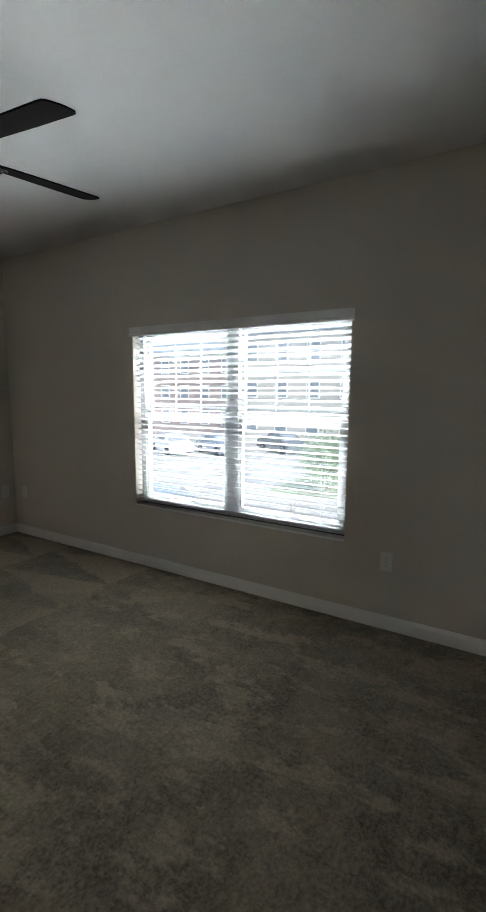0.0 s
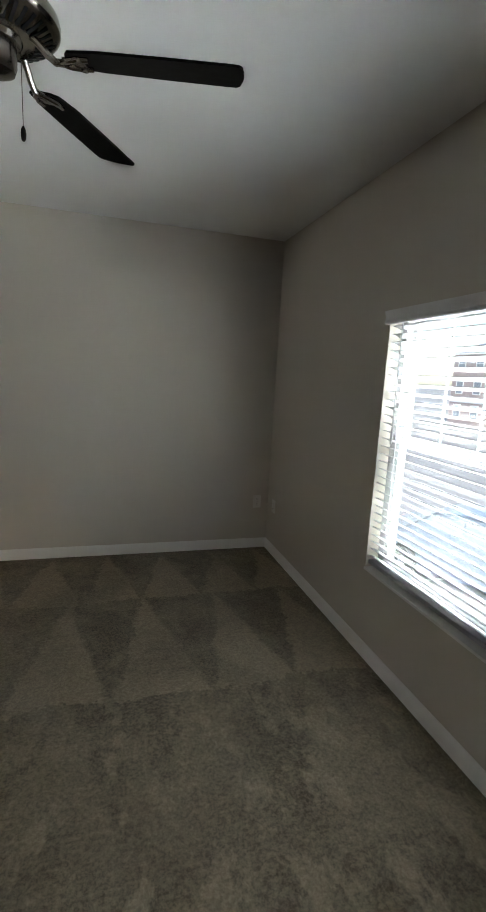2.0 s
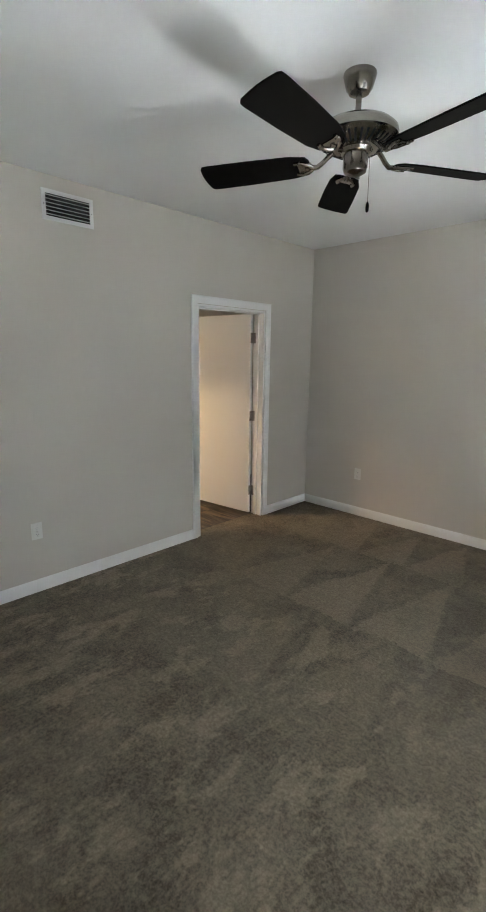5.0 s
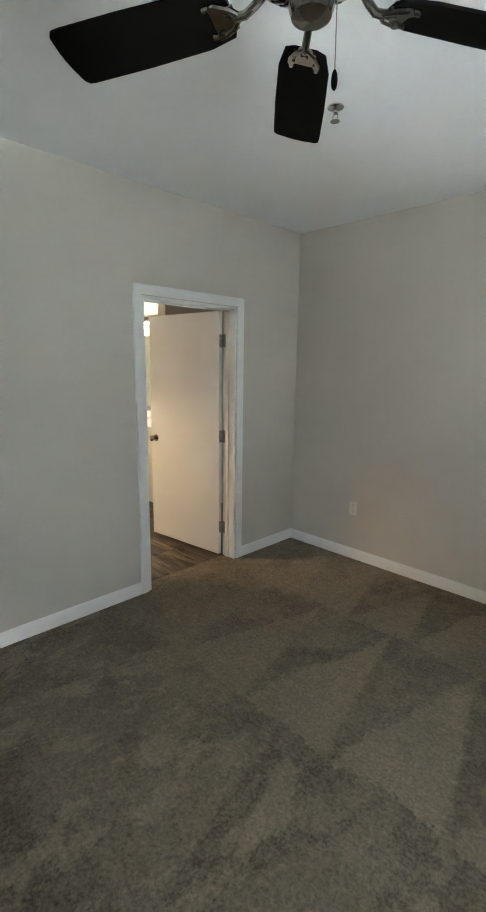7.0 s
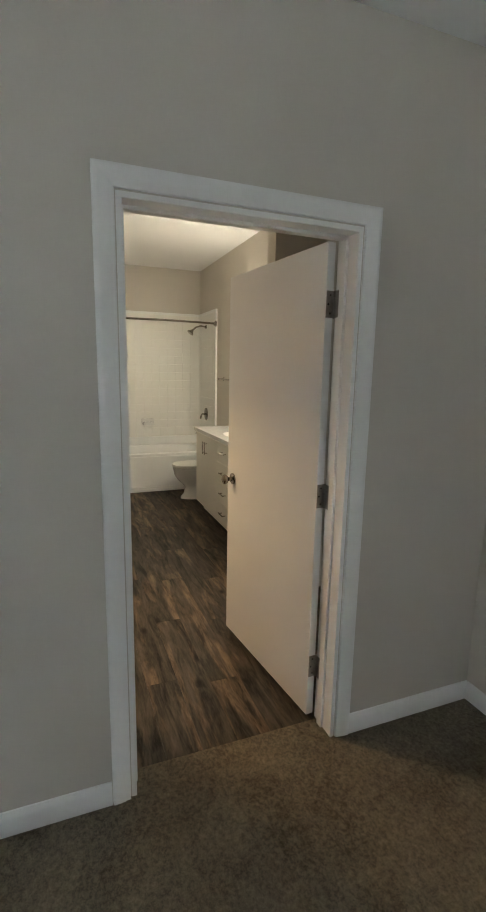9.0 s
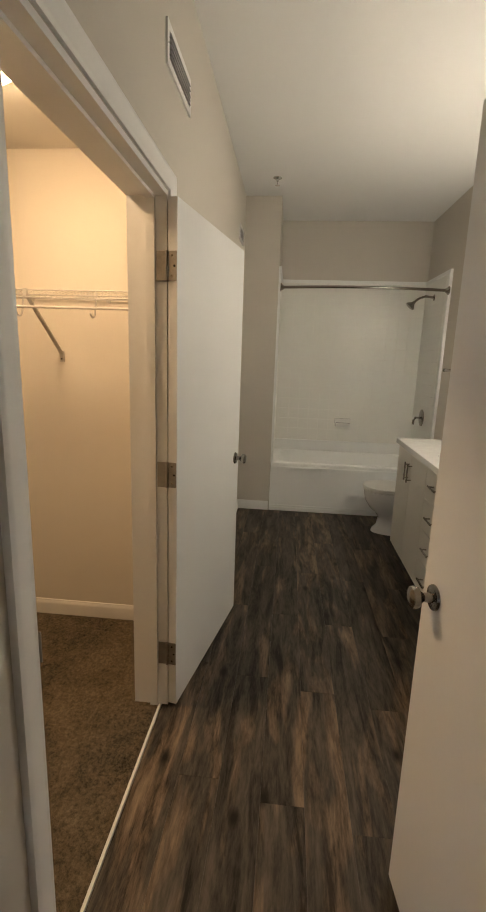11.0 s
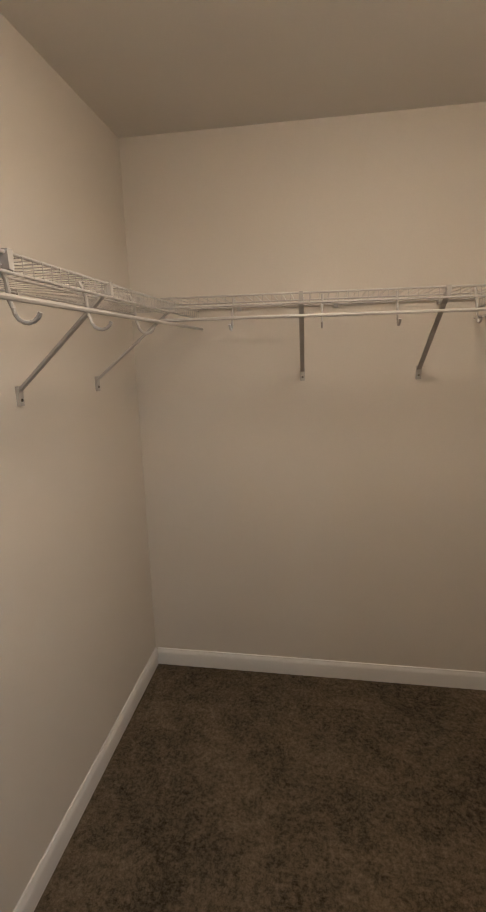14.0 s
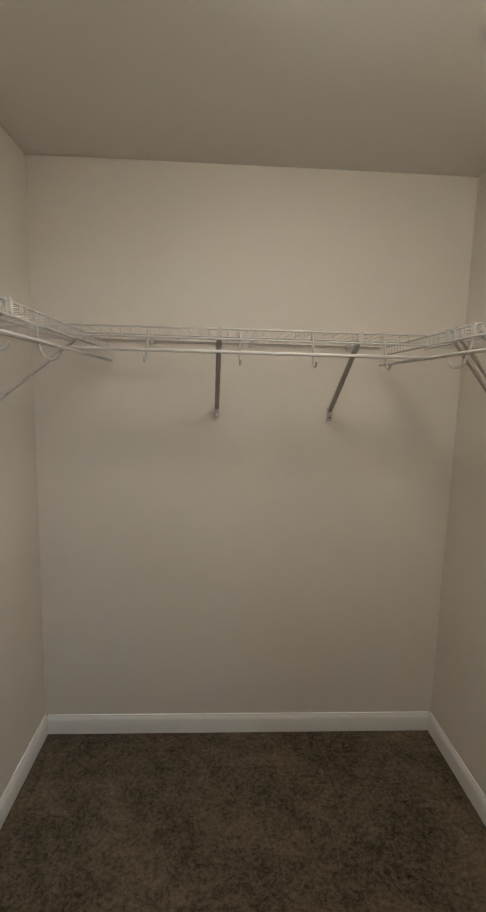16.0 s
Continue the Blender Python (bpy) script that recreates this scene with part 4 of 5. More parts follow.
def bathtub():
    x0, x1, y0, y1, h = -5.075, TX, -1.395, YN - 0.005, 0.485
    t = thing("bathtub", "white acrylic alcove bathtub with a panelled apron", "bathtub", (0, 0, 0))
    # rim and basin: nested rounded outlines
    bm = bm_new()

    def ring(ix, iy, z, r):
        a0, a1, b0, b1 = x0 + ix, x1 - ix, y0 + iy, y1 - iy
        out = []
        for cx, cy, s in ((a1 - r, b1 - r, 0), (a0 + r, b1 - r, 90), (a0 + r, b0 + r, 180), (a1 - r, b0 + r, 270)):
            for k in range(6):
                an = radians(s + 18 * k)
                out.append(bm.verts.new((cx + r * math.cos(an), cy + r * math.sin(an), z)))
        return out
    rings = [ring(0.0, 0.0, h - 0.035, 0.004), ring(0.0, 0.0, h - 0.008, 0.006), ring(0.006, 0.006, h, 0.008), ring(0.062, 0.075, h, 0.10), ring(0.075, 0.09, h - 0.015, 0.11),
             ring(0.11, 0.15, 0.20, 0.13), ring(0.15, 0.22, 0.10, 0.13), ring(0.2, 0.3, 0.085, 0.12)]
    for a, b in zip(rings, rings[1:]):
        for i in range(len(a)):
            bm.faces.new((a[i], a[(i + 1) % len(a)], b[(i + 1) % len(a)], b[i]))
    bm.faces.new(rings[-1])
    part("basin", bm, TUB, t)
    ap = part("apron", rbox(x1 - 0.030, x1 - 0.004, y0, y1, 0.0, h - 0.034, 0.004), TUB, t, "white tub apron")
    for a, b, c, d in ((y0 + 0.004, y1 - 0.004, 0.0, 0.035), (y0 + 0.004, y1 - 0.004, 0.046, 0.058), (y0 + 0.004, y1 - 0.004, h - 0.062, h - 0.036)):
        part("apron_moulding", rbox(x1 - 0.005, x1 + 0.006, a, b, c, d, 0.003), TUB, ap)


def surround():
    """Tile-pattern tub walls: every tile with its own cushion edge over a grout sheet."""
    z0, z1 = 0.60, 2.26
    t = thing("tub_surround", "white square-tiled tub surround", "tile surround", kind="structure")
    p = 0.1095
    bm = bm_new()
    box(bm, -5.0795, -5.062, -1.3995, YN - 0.0005, 0.487, z1)
    box(bm, -5.062, TX - 0.031, -1.40, -1.386, 0.487, z1)
    box(bm, -5.062, TX - 0.013, YN - 0.014, YN - 0.0005, 0.487, z1)
    part("grout_bed", bm, GROUT, t)
    part("ledge", rbox(-5.066, -5.035, -1.385, YN - 0.015, 0.485, z0, 0.008), TUB, t)
    for a, b, c, d in ((-5.079, -5.045, -1.399, YN - 0.001), (-5.044, TX + 0.010, -1.399, -1.376), (-5.044, TX + 0.025, YN - 0.024, YN - 0.001)):
        part("top_trim", rbox(a, b, c, d, z1, z1 + 0.03, 0.006), TUB, t, "white bullnose trim")
    part("edge_trim", rbox(TX - 0.03, TX + 0.010, -1.398, -1.376, 0.488, z1 - 0.001, 0.005), TUB, t)
    part("edge_trim", rbox(TX - 0.012, TX + 0.025, YN - 0.024, YN - 0.0005, 0.488, z1 - 0.001, 0.005), TUB, t)
    bm = bm_new()
    h, c, d = p / 2 - 0.0003, 0.0009, 0.003
    lo = [bm.verts.new((sx * h, sy * h, 0)) for sx, sy in ((-1, -1), (1, -1), (1, 1), (-1, 1))]
    md = [bm.verts.new((sx * h, sy * h, d - 0.0018)) for sx, sy in ((-1, -1), (1, -1), (1, 1), (-1, 1))]
    hi = [bm.verts.new((sx * (h - c), sy * (h - c), d)) for sx, sy in ((-1, -1), (1, -1), (1, 1), (-1, 1))]
    bm.faces.new(hi)
    for r0, r1 in ((lo, md), (md, hi)):
        for i in range(4):
            bm.faces.new((r0[i], r0[(i + 1) % 4], r1[(i + 1) % 4], r1[i]))
    me = mesh_of("tile", bm, TILE, False)
    nz = int((z1 - z0) / p)
    for j in range(nz):
        z = z1 - p * (j + 0.5)
        for i in range(13):
            tl = new("tile", me)
            tl.parent = t
            tl.matrix_local = pose(-5.062, -1.375 + p * (i + 0.5) + 0.02, z, 90 + random.uniform(-0.3, 0.3), 0, 90 + random.uniform(-0.3, 0.3))
        for i in range(6):
            tl = new("tile", me)
            tl.parent = t
            tl.matrix_local = pose(-5.05 + p * (i + 0.5), YN - 0.014, z, 90, 0, 0)
    return t


def shower_fittings():
    t = thing("shower_rod", "brushed nickel curtain rod across the tub", "curtain rod", (0, 0, 0))
    pts = [(TX + 0.03 + 0.10 * math.sin(math.pi * k / 12), -1.376 + (YN - 0.022 + 1.376) * k / 12, 2.108) for k in range(13)]
    part("rod", tube(bm_new(), pts, 0.0125, 12), NICKEL, t)
    for y, s in ((-1.378, 1), (YN - 0.022, -1)):
        part("flange", lathe(bm_new(), ((0.036, 0), (0.036, 0.006), (0.026, 0.014), (0.017, 0.030)), pose(TX + 0.03, y, 2.108, -90 * s, 0, 0), 24), NICKEL, t)
    t = thing("shower_fixture", "brushed nickel shower head on a bent arm", "shower head", (-4.72, YN - 0.02, 2.10))
    part("arm", tube(bm_new(), ((0, 0, 0), (0, -0.08, 0.01), (0, -0.14, -0.01), (0, -0.19, -0.05)), 0.011, 12), NICKEL, t)
    part("flange", lathe(bm_new(), ((0.03, 0), (0.028, 0.006), (0.014, 0.012)), pose(0, 0, 0, 90, 0, 0), 20), NICKEL, t)
    part("head", lathe(bm_new(), ((0.013, 0), (0.018, -0.02), (0.044, -0.05), (0.047, -0.06), (0.040, -0.066)), pose(0, -0.18, -0.042, -42, 0, 0), 24), NICKEL, t)
    t = thing("tub_faucet", "brushed nickel tub valve and spout", "faucet", (-4.70, YN - 0.02, 0.94))
    part("escutcheon", lathe(bm_new(), ((0.085, 0), (0.083, 0.006), (0.05, 0.014), (0.03, 0.016)), pose(0, 0, 0, 90, 0, 0), 32), NICKEL, t)
    part("lever", tube(bm_new(), ((0, -0.015, 0), (0, -0.06, 0.0), (0.0, -0.075, -0.03), (0.0, -0.08, -0.07)), 0.011, 10), NICKEL, t)
    part("spout", tube(bm_new(), ((0, 0, -0.24), (0, -0.07, -0.24), (0, -0.12, -0.245), (0, -0.135, -0.275)), 0.022, 14), NICKEL, t)
    t = thing("soap_dish", "white ceramic soap dish on the tiles", "soap dish", (-5.056, -0.65, 0.80))
    part("dish", rbox(0, 0.085, -0.075, 0.075, -0.028, 0.012, 0.010, 3), CERAMIC, t)
    part("back_plate", rbox(0, 0.020, -0.085, 0.085, -0.036, 0.055, 0.008), CERAMIC, t)


def toilet(cx, yw):
    t = thing("toilet", "white ceramic toilet with the lid closed", "toilet", (cx, yw, -0.006))

    def oval(bm, rows, n=32):
        rings = []
        for hw, yf, yb, z in rows:
            ring = []
            for i in range(n):
                a = 2 * math.pi * i / n
                s, c = math.sin(a), math.cos(a)
                yy = (yf + yb) / 2 + (yb - yf) / 2 * s
                ring.append(bm.verts.new((hw * math.copysign(abs(c) ** 0.85, c), yy, z)))
            rings.append(ring)
        for a, b in zip(rings, rings[1:]):
            for i in range(n):
                bm.faces.new((a[i], a[(i + 1) % n], b[(i + 1) % n], b[i]))
        bm.faces.new(list(reversed(rings[0])))
        bm.faces.new(rings[-1])
        return bm
    part("bowl", oval(bm_new(), ((0.118, -0.57, -0.10, 0.0), (0.116, -0.565, -0.10, 0.02), (0.100, -0.53, -0.12, 0.06), (0.098, -0.515, -0.12, 0.13), (0.112, -0.54, -0.13, 0.175), (0.148, -0.60, -0.15, 0.225),
                                 (0.176, -0.642, -0.16, 0.29), (0.186, -0.655, -0.17, 0.36), (0.188, -0.66, -0.17, 0.385))), CERAMIC, t)
    part("seat", oval(bm_new(), ((0.186, -0.662, -0.18, 0.387), (0.190, -0.668, -0.18, 0.394), (0.190, -0.668, -0.18, 0.404))), PLASTIC, t)
    part("lid", oval(bm_new(), ((0.188, -0.666, -0.17, 0.407), (0.191, -0.670, -0.17, 0.413), (0.188, -0.665, -0.17, 0.424), (0.13, -0.58, -0.22, 0.429))), PLASTIC, t)
    part("tank", rbox(-0.215, 0.215, -0.185, -0.012, 0.385, 0.72, 0.02, 3), CERAMIC, t)
    part("tank_lid", rbox(-0.225, 0.225, -0.198, -0.006, 0.72, 0.755, 0.010, 3), CERAMIC, t)
    part("flush_lever", tube(bm_new(), ((-0.16, -0.186, 0.66), (-0.16, -0.205, 0.66), (-0.12, -0.212, 0.655), (-0.09, -0.212, 0.65)), 0.006, 8), CHROME, t)


def vanity():
    x0, x1, yf, h = -3.45, -1.405, -0.395, 0.885
    t = thing("vanity_cabinet", "white painted vanity cabinet with bar pulls", "cabinet", (0, 0, 0))
    part("body", rbox(x0, x1, yf + 0.02, YN - 0.001, 0.09, h, 0.002), CABINET, t)
    part("toe_kick", box(bm_new(), x0 + 0.002, x1, yf + 0.085, YN - 0.001, -0.006, 0.09), CABINET, t)
    w1, w2 = 0.74, 0.42
    xs = [x0 + 0.004, x0 + w1 / 2, x0 + w1, x0 + w1 + w2]

    def pull(parent, x, z, upright):
        d = (0, 0, 0.065) if upright else (0.065, 0, 0)
        c = Vector((x, yf - 0.030, z))
        g = part("pull", rod(bm_new(), c - Vector(d), c + Vector(d), 0.0055, 10), NICKEL, parent, "brushed nickel bar pull")
        for s in (-0.75, 0.75):
            q = c + Vector(d) * s
            part("pull_post", rod(bm_new(), q, q + Vector((0, 0.031, 0)), 0.0045, 8), NICKEL, g)
    for a, b, px in ((xs[0], xs[1] - 0.002, xs[1] - 0.035), (xs[1] + 0.002, xs[2] - 0.002, xs[1] + 0.035)):
        d = part("cabinet_door", rbox(a, b, yf, yf + 0.019, 0.10, h - 0.012, 0.002), CABINET, t)
        pull(d, px, h - 0.14, True)
    n, z = 4, 0.10
    hd = (h - 0.012 - 0.10) / n
    for k in range(n):
        d = part("drawer_front", rbox(xs[2] + 0.002, xs[3] - 0.002, yf, yf + 0.019, 0.10 + hd * k, 0.10 + hd * (k + 1) - 0.004, 0.002), CABINET, t)
        pull(d, (xs[2] + xs[3]) / 2, 0.10 + hd * (k + 0.55), False)
    a = xs[3]
    for b in ((a + x1) / 2, x1):
        d = part("cabinet_door", rbox(a + 0.002, b - 0.002, yf, yf + 0.019, 0.10, h - 0.012, 0.002), CABINET, t)
        pull(d, b - 0.035 if b < x1 else a + 0.037, h - 0.14, True)
        a = b
    # worktop with an oval sunk basin
    top = thing("vanity_countertop", "white cultured marble vanity top with a sunk basin", "countertop", (0, 0, 0))
    sx, sy, rx, ry = -2.74, -0.15, 0.235, 0.165
    bm = bm_new()
    n = 40
    X0, X1, Y0, Y1, zt, zb = x0 - 0.02, x1, yf - 0.022, YN - 0.001, h + 0.036, h + 0.0005
    corner = [(X0, Y0), (X1, Y0), (X1, Y1), (X0, Y1)]

    def edge_point(a):
        c, s = math.cos(a), math.sin(a)
        ks = [((X1 if c > 0 else X0) - sx) / c if abs(c) > 1e-6 else 1e9, ((Y1 if s > 0 else Y0) - sy) / s if abs(s) > 1e-6 else 1e9]
        k = min(ks)
        return (sx + c * k, sy + s * k)
    angs = sorted([2 * math.pi * i / n + 0.011 for i in range(n)] + [math.atan2(y - sy, x - sx) % (2 * math.pi) for x, y in corner])
    outer = [bm.verts.new((*edge_point(a), zt)) for a in angs]
    low = [bm.verts.new((*edge_point(a), zb)) for a in angs]
    prev = outer
    for k, (f, z) in enumerate(((1.0, zt), (0.97, zt - 0.006), (0.86, zt - 0.06), (0.6, zt - 0.11), (0.2, zt - 0.125))):
        cur = [bm.verts.new((sx + rx * f * math.cos(a), sy + ry * f * math.sin(a), z)) for a in angs]
        for i in range(len(angs)):
            bm.faces.new((prev[i], prev[(i + 1) % len(angs)], cur[(i + 1) % len(angs)], cur[i]))
        prev = cur
    bm.faces.new(prev)
    for i in range(len(angs)):
        bm.faces.new((low[i], low[(i + 1) % len(angs)], outer[(i + 1) % len(angs)], outer[i]))
    part("slab", bm, STONE_TOP, top)
    part("backsplash", rbox(X0, X1, YN - 0.02, YN - 0.001, zt - 0.001, zt + 0.09, 0.003), STONE_TOP, top)
    part("drain", lathe(bm_new(), ((0.022, 0), (0.020, 0.003), (0.010, 0.004)), pose(sx, sy, zt - 0.124), 20), CHROME, top)
    f = thing("sink_faucet", "chrome centre-set basin faucet", "faucet", (sx, YN - 0.075, zt))
    part("base", rbox(-0.08, 0.08, -0.025, 0.025, 0, 0.018, 0.008, 3), CHROME, f)
    part("spout", tube(bm_new(), ((0, 0, 0.01), (0, -0.005, 0.09), (0, -0.05, 0.12), (0, -0.11, 0.10), (0, -0.115, 0.085)), 0.012, 12), CHROME, f)
    for s in (-1, 1):
        part("handle", lathe(bm_new(), ((0.018, 0.015), (0.014, 0.035), (0.019, 0.05), (0.015, 0.06)), pose(s * 0.055, 0, 0), 16), CHROME, f)
    m = thing("vanity_mirror", "large frameless wall mirror above the vanity", "mirror", (0, 0, 0))
    part("glass", rbox(-3.26, -1.43, YN - 0.007, YN - 0.001, zt + 0.10, 1.965, 0.001), MIRROR, m)
    part("edge_strip", box(bm_new(), -3.268, -3.26, YN - 0.009, YN - 0.001, zt + 0.10, 1.965), SLOT, m, "dark mirror edge")
    l = thing("vanity_light", "brushed nickel bar light with one known lit shade and three added", "wall light", (0, 0, 0))
    part("back_plate", rbox(-3.06, -1.74, YN - 0.028, YN - 0.001, 2.10, 2.19, 0.006), NICKEL, l)
    # first glass shade is known; three more are added to light the doors
    for x in (-3.0, -2.6, -2.2, -1.8):
        part("arm", tube(bm_new(), ((x, YN - 0.02, 2.145), (x, YN - 0.09, 2.16), (x, YN - 0.115, 2.155), (x, YN - 0.12, 2.13)), 0.009, 10), NICKEL, l)
        part("shade", lathe(bm_new(), ((0.030, 0.075), (0.042, 0.070), (0.052, -0.075), (0.046, -0.078)), pose(x, YN - 0.12, 2.06), 28), SHADE, l, "glowing frosted glass shade")
        part("socket_cap", lathe(bm_new(), ((0.033, 0.074), (0.030, 0.085), (0.012, 0.090)), pose(x, YN - 0.12, 2.06), 20), NICKEL, l)
    b = thing("towel_bar", "brushed nickel towel bar over the toilet", "towel bar", (0, 0, 0))
    part("bar", rod(bm_new(), (-4.02, YN - 0.065, 1.43), (-3.40, YN - 0.065, 1.43), 0.009, 12), NICKEL, b)
    for x in (-4.02, -3.40):
        part("post", lathe(bm_new(), ((0.026, 0), (0.024, 0.008), (0.012, 0.014), (0.012, 0.055), (0.015, 0.062), (0.013, 0.076)), pose(x, YN - 0.0005, 1.43, 90, 0, 0), 18), NICKEL, b)


# ---- outdoors, seen through the blind ----
GZ = -3.0


def car(label, at, turn, paint, length=4.5, tall=1.0):
    t = thing("car", label, "car", (*at, GZ), "parked cars", turn=turn)
    t.scale = (1, 1, tall)
    s = length / 4.5
    prof = ((-2.25, 0.42), (-2.22, 0.78), (-2.05, 0.92), (-1.45, 0.98), (-0.75, 1.40), (-0.1, 1.46), (0.55, 1.42), (1.10, 1.06), (1.75, 0.96), (2.15, 0.80), (2.25, 0.55), (2.22, 0.30), (-2.15, 0.26))
    bm = bm_new()
    sides = []
    for y, k in ((-0.80, 0.93), (-0.89, 1.0), (0.89, 1.0), (0.80, 0.93)):
        sides.append([bm.verts.new((x * s, y * (1 if z < 1.0 else 0.80), 0.7 + (z - 0.7) * k)) for x, z in prof])
    k = len(prof)
    for a, b in zip(sides, sides[1:]):
        for i in range(k):
            bm.faces.new((a[i], a[(i + 1) % k], b[(i + 1) % k], b[i]))
    bm.faces.new(sides[0])
    bm.faces.new(list(reversed(sides[-1])))
    part("body", bm, paint, t)
    for nm, pts in (("windscreen", ((1.06, 1.075, 0.70), (0.60, 1.395, 0.60))), ("rear_window", ((-1.40, 1.0, 0.70), (-0.80, 1.385, 0.60)))):
        bm = bm_new()
        (xa, za, ya), (xb, zb, yb) = pts
        o = 0.016 if xa > 0 else -0.016
        vs = [bm.verts.new(p) for p in (((xa + o) * s, -ya, za + 0.012), ((xa + o) * s, ya, za + 0.012), ((xb + o) * s, yb, zb + 0.012), ((xb + o) * s, -yb, zb + 0.012),
                                        (xa * s, -ya, za - 0.02), (xa * s, ya, za - 0.02), (xb * s, yb, zb - 0.02), (xb * s, -yb, zb - 0.02))]
        for f in ((0, 1, 2, 3), (7, 6, 5, 4), (0, 4, 5, 1), (1, 5, 6, 2), (2, 6, 7, 3), (3, 7, 4, 0)):
            bm.faces.new([vs[i] for i in f])
        part(nm, bm, FAR_GLASS, t)
    for sgn in (-1, 1):
        for a, b in ((-1.12, -0.14), (-0.08, 0.86)):
            bm = bm_new()
            top0, top1 = (a + 0.36 if a < -1 else a), (b - 0.34 if b > 0.5 else b)
            y0, y1 = 0.722 * sgn, 0.65 * sgn
            vs = [bm.verts.new(p) for p in ((a * s, y0 + 0.012 * sgn, 1.02), (b * s, y0 + 0.012 * sgn, 1.02), (top1 * s, y1 + 0.075 * sgn, 1.33), (top0 * s, y1 + 0.075 * sgn, 1.33),
                                            (a * s, y0 - 0.05 * sgn, 1.02), (b * s, y0 - 0.05 * sgn, 1.02), (top1 * s, y1 - 0.02 * sgn, 1.33), (top0 * s, y1 - 0.02 * sgn, 1.33))]
            for f in ((0, 1, 2, 3), (7, 6, 5, 4), (0, 4, 5, 1), (1, 5, 6, 2), (2, 6, 7, 3), (3, 7, 4, 0)):
                bm.faces.new([vs[i] for i in f])
            part("side_window", bm, FAR_GLASS, t)
        part("headlight", rbox(2.10 * s, 2.24 * s, 0.55 * sgn - 0.16, 0.55 * sgn + 0.16, 0.62, 0.74, 0.03), PLASTIC, t)
        part("tail_light", rbox(-2.26 * s, -2.12 * s, 0.62 * sgn - 0.14, 0.62 * sgn + 0.14, 0.70, 0.84, 0.02), BRICK, t)
        for x in (-1.38, 1.38):
            w = part("wheel", lathe(bm_new(), ((0.20, -0.11), (0.30, -0.11), (0.33, -0.07), (0.33, 0.07), (0.30, 0.11), (0.20, 0.11)), pose(x * s, 0.80 * sgn, 0.33, 90, 0, 0), 28), TYRE, t)
            part("rim", lathe(bm_new(), ((0.20, -0.09), (0.205, 0.10), (0.05, 0.115)), pose(x * s, 0.80 * sgn, 0.33, -90 * sgn, 0, 0), 20), CHROME, w)
    return t


def building(label, x, y0, y1, height, wall_mat, storeys, bays, roof=True):
    """A block facing -x with storeys of framed windows and a pitched roof."""
    t = thing("apartment_building", label, "building", (x, (y0 + y1) / 2, GZ))
    w = y1 - y0
    part("wall", box(bm_new(), 0, 9, -w / 2, w / 2, -0.3, height), wall_mat, t)
    sh = height / storeys
    for k in range(storeys):
        part("storey_band", box(bm_new(), -0.08, 0.0, -w / 2, w / 2, sh * k + sh - 0.22, sh * k + sh - 0.02), TRIM, t)
        for i in range(bays):
            yy = -w / 2 + w * (i + 0.5) / bays
            a, b = sh * k + 0.9, sh * k + 2.3
            bm = bm_new()
            for c in ((yy - 0.62, yy - 0.52, a - 0.1, b + 0.1), (yy + 0.52, yy + 0.62, a - 0.1, b + 0.1), (yy - 0.52, yy + 0.52, a - 0.1, a), (yy - 0.52, yy + 0.52, b, b + 0.1), (yy - 0.52, yy + 0.52, (a + b) / 2 - 0.03, (a + b) / 2 + 0.03)):
                box(bm, -0.06, 0.0, *c)
            wd = part("window", bm, TRIM, t)
            part("pane", box(bm_new(), -0.03, 0.0, yy - 0.52, yy + 0.52, a, b), FAR_GLASS, wd)
    if roof:
        bm = bm_new()
        e = 0.5
        vs = [bm.verts.new(p) for p in ((-e, -w / 2 - e, height), (9 + e, -w / 2 - e, height), (9 + e, w / 2 + e, height), (-e, w / 2 + e, height), (4.5, -w / 2 + 3, height + 2.2), (4.5, w / 2 - 3, height + 2.2))]
        for f in ((0, 3, 2, 1), (0, 1, 4), (1, 2, 5, 4), (2, 3, 5), (3, 0, 4, 5)):
            bm.faces.new([vs[i] for i in f])
        part("roof", bm, SHINGLE, t)


